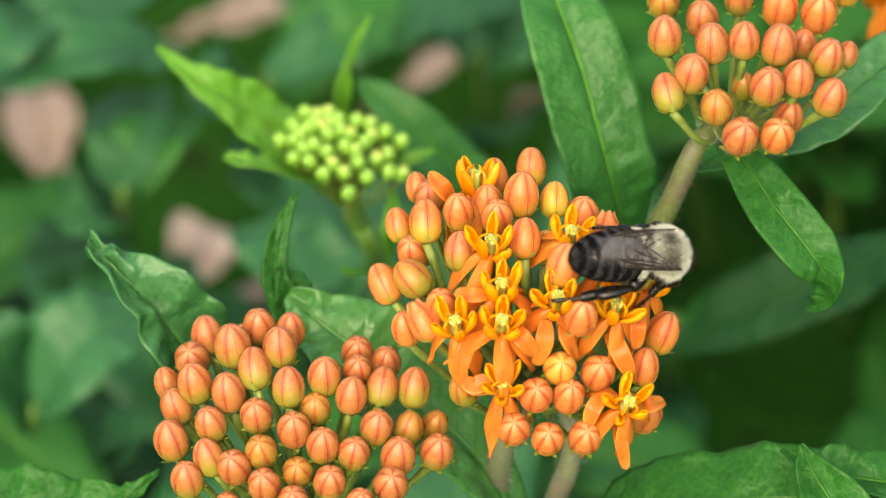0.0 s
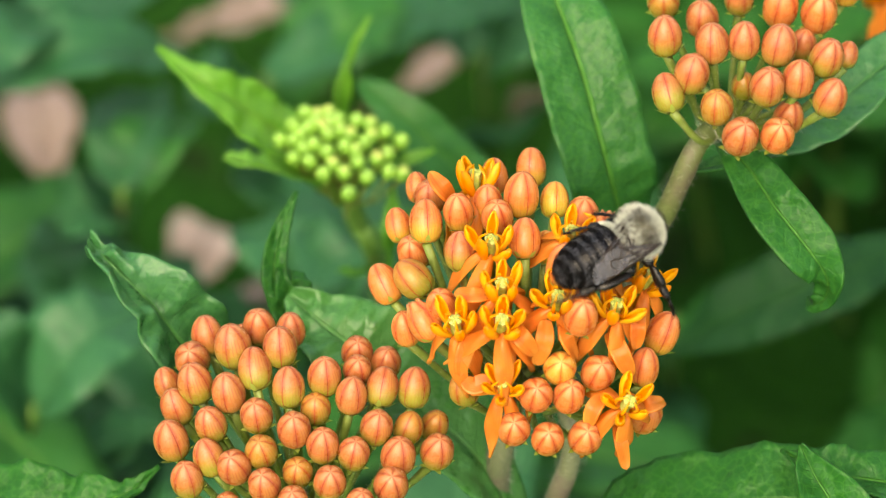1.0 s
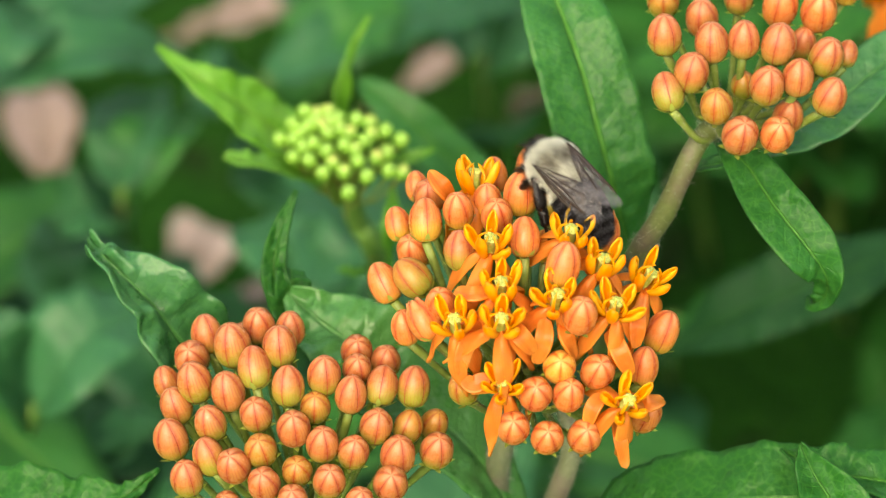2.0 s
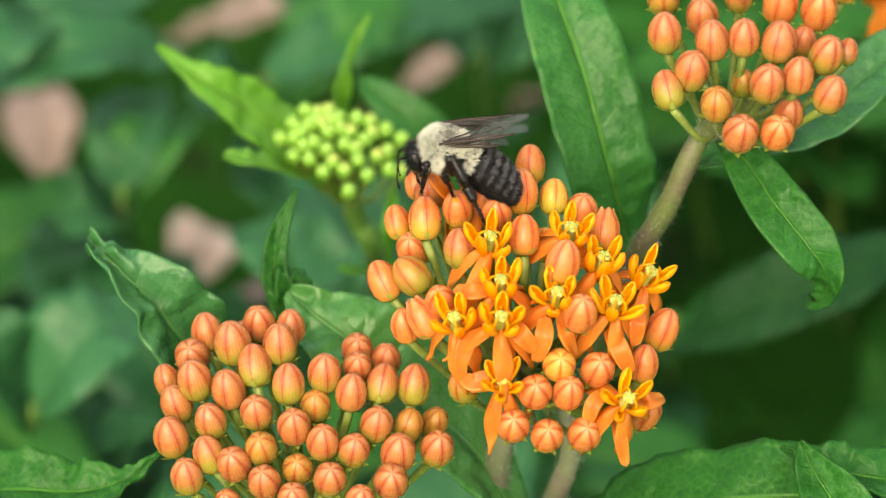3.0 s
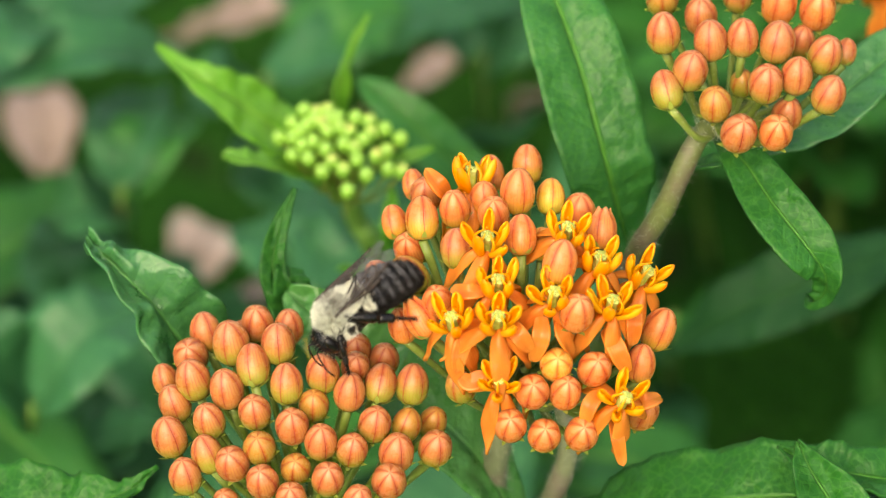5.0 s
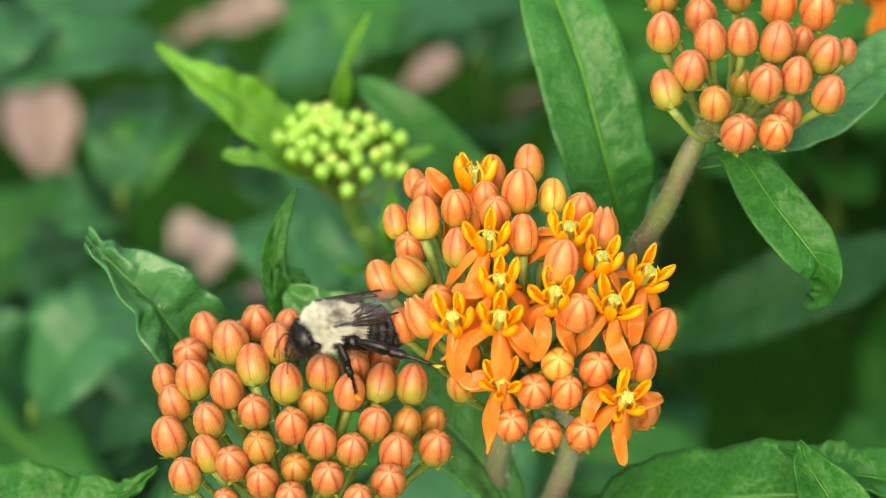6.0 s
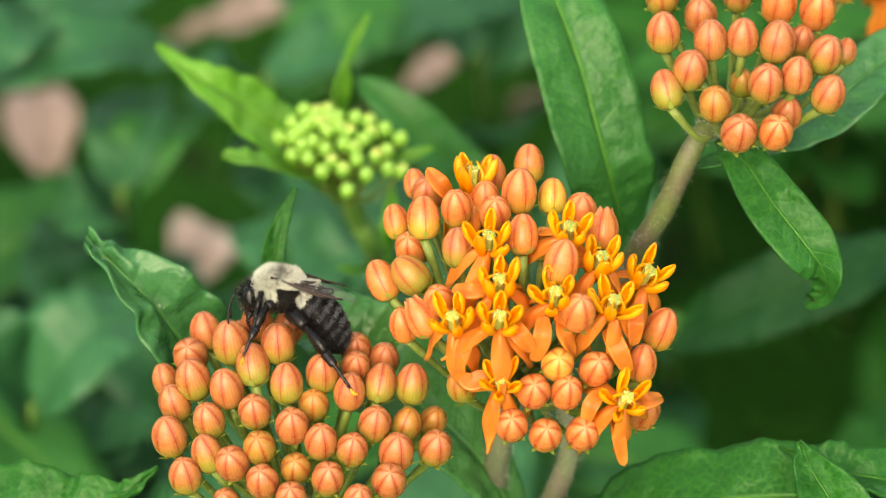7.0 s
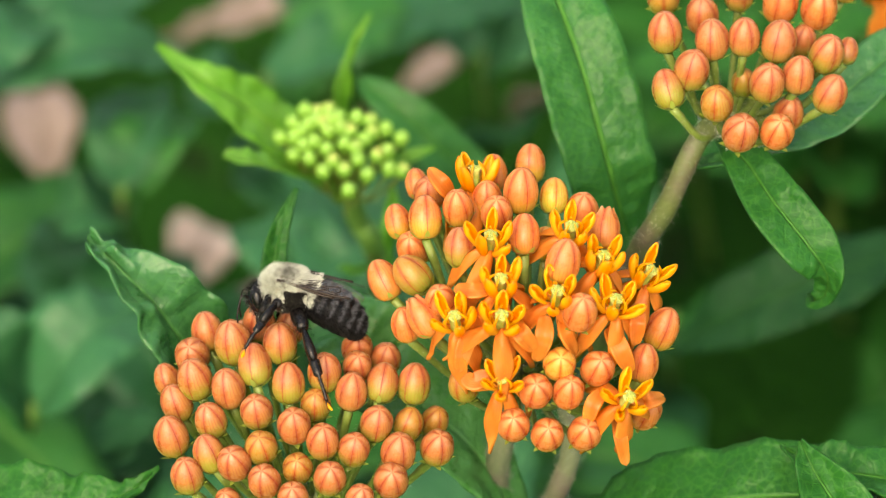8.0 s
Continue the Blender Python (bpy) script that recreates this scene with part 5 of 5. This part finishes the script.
def wing(name, length, width, sgn, root):
    """A film with raised veins: local -x along it, y to its outer side."""
    bm = bmesh.new()
    n, m = 26, 8

    def place(s, q):
        lead = 0.10 * width * math.sin(s * 2.6) - 0.18 * width * s
        trail = width * (math.sin(math.pi * (0.04 + 0.93 * s) ** 1.25) ** 0.6) * (0.45 + 0.65 * s)
        y = lead - trail * q
        z = 0.10 * math.sin(s * 9 + q * 3) * s + 0.16 * math.sin(q * 11) * (1 - s) * 0.6 - 0.25 * s * s
        return Vector((-s * length, y * sgn, z)) * MM

    grid = [[bm.verts.new(place(i / n, j / m)) for j in range(m + 1)] for i in range(n + 1)]
    for i in range(n):
        for j in range(m):
            bm.faces.new((grid[i][j], grid[i][j + 1], grid[i + 1][j + 1], grid[i + 1][j]))
    for path in (((0, 0), (0.3, 0.0), (0.6, 0.0), (0.85, 0.02)), ((0, 0.3), (0.3, 0.22), (0.52, 0.2), (0.72, 0.08)), ((0.05, 0.6), (0.3, 0.5), (0.55, 0.52), (0.7, 0.62)),
                 ((0.3, 0.22), (0.36, 0.36), (0.38, 0.5)), ((0.52, 0.2), (0.56, 0.36), (0.55, 0.52)), ((0.66, 0.12), (0.72, 0.35), (0.7, 0.62)), ((0.1, 0.8), (0.3, 0.85), (0.5, 0.95)), ((0.38, 0.5), (0.45, 0.75), (0.5, 0.95))):
        line = spline([place(*q) for q in path], 10)
        before = len(bm.faces)
        tube(bm, line, 0.085 * MM if path[0][1] else 0.14 * MM, 5)
        bm.faces.ensure_lookup_table()
        for f in bm.faces[before:]:
            f.material_index = 1
    ob = part(name, bm, (WING, VEIN), bee, "smoky brown see-through wing")
    ob.location = Vector(root) * MM
    return ob


WINGS = []
for sgn in (1, -1):
    WINGS.append((sgn, wing("forewing", 9.8, 3.0, sgn, (1.0, 2.25 * sgn, 1.75 - 0.12 * sgn)), wing("hindwing", 6.8, 2.6, sgn, (0.2, 2.2 * sgn, 1.6 - 0.12 * sgn))))


def upper_leg(name, length, thick):
    bm = bmesh.new()
    line = spline([Vector((0, 0, 0)), Vector((length * 0.5, 0, 0.12)) * MM, Vector((length, 0, 0)) * MM], 8)
    tube(bm, line, [thick * MM * q for q in (0.7, 0.9, 1.0, 1.05, 1.05, 1.0, 0.92, 0.85, 0.7)], 10)
    for _ in range(160):
        q = fuzz.random()
        a = fuzz.random() * 6.283
        n = Vector((0, math.cos(a), math.sin(a)))
        hair(bm, Vector((q * length, 0, 0.1)) * MM + n * thick * 0.9 * MM, n, fuzz.uniform(0.25, 0.55), 1, lie=Vector((1, 0, 0)), width=0.03)
    return part(name, bm, (LEG, FUR_BLACK), bee, "shiny black leg")


def lower_leg(length, broad, owner):
    """Shin that widens to its end, long foot in five joints and two claws."""
    bm = bmesh.new()
    t = length * 0.47
    line = spline([Vector((0, 0, 0)), Vector((t * 0.5, 0, 0.1)) * MM, Vector((t, 0, 0)) * MM], 8)
    rings = tube(bm, line, [broad * MM * q for q in (0.50, 0.62, 0.75, 0.88, 0.98, 1.05, 1.05, 0.95, 0.55)], 10)
    for ring, c in zip(rings, line):
        for v in ring:
            v.co.y = c.y + (v.co.y - c.y) * 0.62
    foot = spline([Vector((t * 0.97, 0, 0)) * MM, Vector((t + (length - t) * 0.5, 0, 0.15)) * MM, Vector((length, 0, -0.25)) * MM], 15)
    w = [(0.60 - 0.015 * i) * broad / 0.9 if i < 6 else 0.17 + (0.05 if i % 2 else 0.0) for i in range(16)]
    tube(bm, foot, [q * MM for q in w], 8)
    for sgn in (1, -1):
        tube(bm, spline([foot[-1], foot[-1] + Vector((0.25, 0.18 * sgn, 0.0)) * MM, foot[-1] + Vector((0.4, 0.22 * sgn, -0.25)) * MM], 4), [0.07 * MM, 0.06 * MM, 0.05 * MM, 0.035 * MM, 0.01 * MM], 5)
    for _ in range(420):
        q = fuzz.random()
        a = fuzz.random() * 6.283
        n = Vector((0, math.cos(a), math.sin(a)))
        r = broad * 0.7 if q < 0.47 else 0.15
        hair(bm, Vector((q * length, 0, 0.05)) * MM + n * r * MM, n, fuzz.uniform(0.2, 0.5), 1, lie=Vector((1, 0, 0)), width=0.03)
    ob = part("shin", bm, (LEG, FUR_BLACK), owner)
    return ob


# hip place, upper length, lower length, shin breadth, usual foothold (bee's own space, mm, for its left side)
LEG_PLAN = {
    "fore": ((1.5, 0.9, -1.9), 2.3, 4.6, 0.52, (3.2, 2.2, -5.2)),
    "mid": ((0.1, 1.1, -2.1), 2.8, 6.2, 0.74, (0.8, 4.4, -5.8)),
    "hind": ((-1.4, 1.2, -2.0), 3.5, 8.7, 0.92, (-6.5, 4.0, -5.0)),
}
LEGS = []
for side_name, sgn in (("left", 1), ("right", -1)):
    for pair, (hip, up_len, low_len, broad, rest) in LEG_PLAN.items():
        thigh = upper_leg(pair + "_leg", up_len, broad * 0.95)
        shin = lower_leg(low_len, broad, thigh)
        if side_name == "left" and pair != "fore":
            bm = bmesh.new()
            end = Vector((low_len + 0.2, 0, -0.4)) * MM
            tube(bm, spline([end, end + Vector((0.5, 0.1, -0.2)) * MM, end + Vector((1.0, 0.25, 0.1)) * MM], 5), [0.06 * MM, 0.14 * MM, 0.2 * MM, 0.2 * MM, 0.14 * MM, 0.05 * MM], 6)
            part("pollen_clip", bm, HOOD, shin, "tiny yellow pollen packet")
        LEGS.append((side_name + "_" + pair, sgn, hip, up_len, low_len, rest, thigh, shin))


# ---- motion of the bee ----
def bee_pose(place, ahead, dorsal):
    x = way(*ahead)
    z = way(*dorsal)
    z = (z - x * z.dot(x)).normalized()
    m = Matrix((x, z.cross(x), z)).transposed().to_4x4()
    m.translation = spot(*place)
    return m


FOOTHOLDS = {
    "right_hind": {0.0: (11.8, -5.7, -13), 0.5: (12.0, -5.7, -13), 1.0: (12.0, -5.8, -13), 1.2: (12.3, -5.7, -11), 1.5: (18.1, -5.1, -8), 1.7: (17.9, -4.5, -8)},
    "right_mid": {0.0: (21.1, -6.4, -9), 0.5: (25.1, -6.9, -8), 1.0: (25.3, -7.1, -8), 1.2: (24.9, -6.7, -8)},
    "left_hind": {0.0: (16.3, 2.5, -8), 0.5: (16.2, 2.5, -8), 1.0: (14.8, 1.8, -9), 1.2: (13.2, 0.7, -9), 1.5: (11.8, -2.1, -8), 1.7: (12.3, -1.8, -8), 2.8: (5.9, 3.8, -5), 3.0: (4.7, 2.3, -6), 3.5: (4.2, 3, -6), 4.0: (3, 2.6, -7), 4.5: (-2.4, -2.3, -6), 4.7: (-3, -3.6, -5), 5.8: (-0.9, -12.2, -9), 6.0: (-1.1, -12.8, -10), 6.5: (-12.1, -13.1, 0), 7.0: (-9.8, -15.7, -5), 7.5: (-12.4, -16.8, -5), 8.0: (-12.7, -17, -5)},
    "left_mid": {1.0: (16.5, 4.0, -8), 1.5: (13.3, 3.1, -6), 2.8: (1.6, 5.9, -4), 3.0: (0.7, 6.3, -4), 3.5: (-4, 4.1, -4), 4.0: (-4.5, -3.2, -5), 4.5: (-1.3, -6.3, -6), 4.7: (-2.7, -7.3, -6), 5.8: (-8.3, -15.4, -6), 6.0: (-9.2, -16.1, -6), 6.5: (-15.6, -16.8, -5), 7.0: (-21.7, -12, -4), 7.5: (-21.4, -11.7, -4), 8.0: (-21.7, -11.2, -4)},
    "left_fore": {1.5: (12.6, 6.7, -5), 3.0: (-2.4, 5.6, -4), 3.5: (-5.2, 2.5, -4), 4.0: (-4.9, -4.9, -5), 4.5: (-7.9, -11.4, -5), 4.7: (-8.3, -12.3, -5), 5.8: (-14.8, -12.3, -4), 6.0: (-16, -12.3, -5), 6.5: (-20.2, -10.1, -3), 7.0: (-20.7, -9.4, -3), 7.5: (-20.5, -9.6, -3), 8.0: (-20.4, -9.9, -3)},
}


def bend(hip, foot, a, b, pole):
    """The knee of a leg of two bones, and the foot that it can reach."""
    d = foot - hip
    far = max(abs(a - b) * 1.05, min((a + b) * 0.985, d.length))
    d.normalize()
    along = (a * a - b * b + far * far) / (2 * far)
    rise = math.sqrt(max(0.0, a * a - along * along))
    out = (pole - d * pole.dot(d)).normalized()
    return hip + d * along + out * rise, hip + d * far


def bone(p, q, pole):
    x = (q - p).normalized()
    z = (pole - x * pole.dot(x)).normalized()
    m = Matrix((x, z.cross(x), z)).transposed().to_4x4()
    m.translation = p
    return m


MIDDLE_SWAY = ((0.0, 0.0), (1.5, 0.0), (3.0, -0.08), (3.5, -0.25), (4.0, -0.38), (4.5, -0.35), (5.8, -0.05), (8.0, -0.06))


def motions():
    path = [
        (0.0, bee_pose((23.7, -0.5, -11), (0.90, 0.0, 0.44), (0.3, 0.25, -0.93))),
        (0.5, bee_pose((23.6, -0.3, -11), (0.90, 0.06, 0.44), (0.3, 0.25, -0.93))),
        (0.8, bee_pose((22.0, 0.7, -11), (0.86, 0.25, 0.46), (0.3, 0.2, -0.95))),
        (1.0, bee_pose((20.9, 1.7, -11), (0.78, 0.42, 0.47), (0.3, 0.2, -0.93))),
        (1.2, bee_pose((19.6, 4.5, -10), (0.45, 0.89, 0.1), (0.0, 0.1, -1.0))),
        (1.5, bee_pose((17.9, 6.2, -11), (0.10, 0.92, 0.45), (-0.1, 0.2, -0.97))),
        (1.7, bee_pose((16.2, 6.4, -9), (-0.2, 0.95, 0.3), (-0.1, 0.3, -0.95))),
        (2.2, bee_pose((9.1, 10, -2), (-0.75, 0.6, 0.2), (0.0, 0.6, -0.8))),
        (2.8, bee_pose((1.5, 11, -5), (-0.97, 0.15, -0.05), (0.12, 0.85, -0.5))),
        (3.0, bee_pose((0.2, 10.6, -5), (-0.95, 0.2, -0.1), (0.2, 0.85, -0.5))),
        (3.5, bee_pose((-6.2, 8.6, -2), (-0.88, -0.45, -0.1), (-0.4, 0.75, -0.5))),
        (4.0, bee_pose((-8.9, -1.0, -1), (-0.55, -0.82, -0.15), (-0.78, 0.42, -0.46))),
        (4.4, bee_pose((-10, -3.3, -2), (-0.42, -0.88, -0.15), (-0.8, 0.36, -0.48))),
        (4.5, bee_pose((-10.8, -4.8, -2), (-0.4, -0.9, -0.15), (-0.8, 0.36, -0.48))),
        (4.7, bee_pose((-11, -5.8, -4), (-0.5, -0.8, -0.15), (-0.7, 0.45, -0.5))),
        (5.2, bee_pose((-11, -8, -9), (-0.8, -0.5, -0.2), (-0.4, 0.7, -0.6))),
        (5.8, bee_pose((-11.1, -9.3, -7), (-0.86, -0.15, -0.48), (-0.1, 0.75, -0.6))),
        (6.0, bee_pose((-12.3, -8.8, -6), (-0.84, -0.12, -0.52), (0.0, 0.75, -0.65))),
        (6.5, bee_pose((-16.1, -6.4, 0), (-0.93, 0.3, -0.15), (0.3, 0.85, -0.4))),
        (7.0, bee_pose((-18, -4.7, 1), (-0.97, 0.15, 0.0), (0.15, 0.95, -0.25))),
        (7.5, bee_pose((-17.7, -5, 1), (-0.97, 0.1, 0.0), (0.1, 0.95, -0.3))),
        (8.0, bee_pose((-17.4, -4.7, 1), (-0.97, 0.12, 0.0), (0.1, 0.92, -0.35))),
    ]
    walk(bee, path)
    # the flowering head leans towards the bee that hangs on its edge
    walk(middle_plant, [(t, Matrix.Translation(middle_plant.location.copy()) @ Matrix.Rotation(q / 80.0, 4, AHEAD)) for t, q in MIDDLE_SWAY])
    # the low leaf lifts in a breath of wind
    walk(low_leaf, [(t, Matrix.Translation(RISE * q * MM)) for t, q in ((0.0, 0.0), (1.0, 0.45), (1.5, 0.0), (2.8, 0.65), (3.0, 1.7), (3.1, 1.75), (3.3, 0.6), (3.5, 0.15), (4.5, 0.15), (6.0, 0.0), (8.0, 0.0))])
    for name, sgn, hip, a, b, rest, thigh, shin in LEGS:
        h = Vector((hip[0], hip[1] * sgn, hip[2])) * MM
        pole = Vector((0.15, 0.9 * sgn, 1.0))
        up_rows, low_rows = [], []
        for t, m in path:
            held = FOOTHOLDS.get(name, {}).get(t)
            foot = m.inverted() @ spot(*held) if held else Vector((rest[0], rest[1] * sgn, rest[2])) * MM
            knee, end = bend(h, foot, a * MM, b * MM, pole)
            up = bone(h, knee, pole)
            up_rows.append((t, up))
            low_rows.append((t, up.inverted() @ bone(knee, end, pole)))
        walk(thigh, up_rows)
        walk(shin, low_rows)
    # nod of the head, degrees
    walk(head, [(t, pose(0.00275 - 0.00001 * q, 0, -0.0015 - 0.00001 * q, 0, 14 + q, 0)) for t, q in ((0.0, 10), (2.8, 10), (3.5, 42), (4.0, 30), (4.5, 10), (6.0, 0), (8.0, 4))])
    # droop of the abdomen, degrees
    walk(abdomen, [(t, pose(-0.0019, 0, -0.0003, 0, -q, 0)) for t, q in ((0.0, 2), (1.5, 4), (2.8, 14), (3.0, 17), (3.5, 12), (4.0, -4), (4.5, 2), (5.8, 8), (6.5, 10), (6.8, 26), (7.0, 30), (7.5, 21), (8.0, 17))])
    # wings: seconds, lift, spread of the left and of the right wing, degrees
    for sgn, fore, hind in WINGS:
        f_rows, h_rows = [], []
        for t, lift, left, right, roll in (
            (0.0, 3, -4, -6, 10),
            (0.7, 3, -4, -6, 10),
            (1.0, 3, -20, 6, 12),
            (1.3, 6, -14, 8, 14),
            (1.5, 12, -22, 42, 14),
            (1.7, 8, -10, 14, 14),
            (2.8, 22, 0, 0, 10),
            (3.0, 22, 0, 0, 10),
            (3.5, 40, 5, 5, 12),
            (4.0, 36, -4, -4, 14),
            (4.2, 22, 2, 2, 14),
            (4.5, 5, 0, 0, 14),
            (5.8, 4, 0, 0, 14),
            (6.5, -2, 0, 0, 12),
            (7.0, -8, 4, 4, 14),
            (7.5, -7, 4, 0, 15),
            (8.0, -7, 4, 0, 15),
        ):
            out = left if sgn > 0 else right
            turn = Matrix.Rotation(radians(-out * sgn), 4, "Z") @ Matrix.Rotation(radians(lift), 4, "Y") @ Matrix.Rotation(radians(-roll * sgn), 4, "X")
            f_rows.append((t, Matrix.Translation(fore.location) @ turn))
            turn2 = Matrix.Rotation(radians(-(out * 0.9 + 4) * sgn), 4, "Z") @ Matrix.Rotation(radians(lift * 0.9 - 3), 4, "Y") @ Matrix.Rotation(radians(-roll * sgn), 4, "X")
            h_rows.append((t, Matrix.Translation(hind.location) @ turn2))
        walk(fore, f_rows)
        walk(hind, h_rows)


motions()
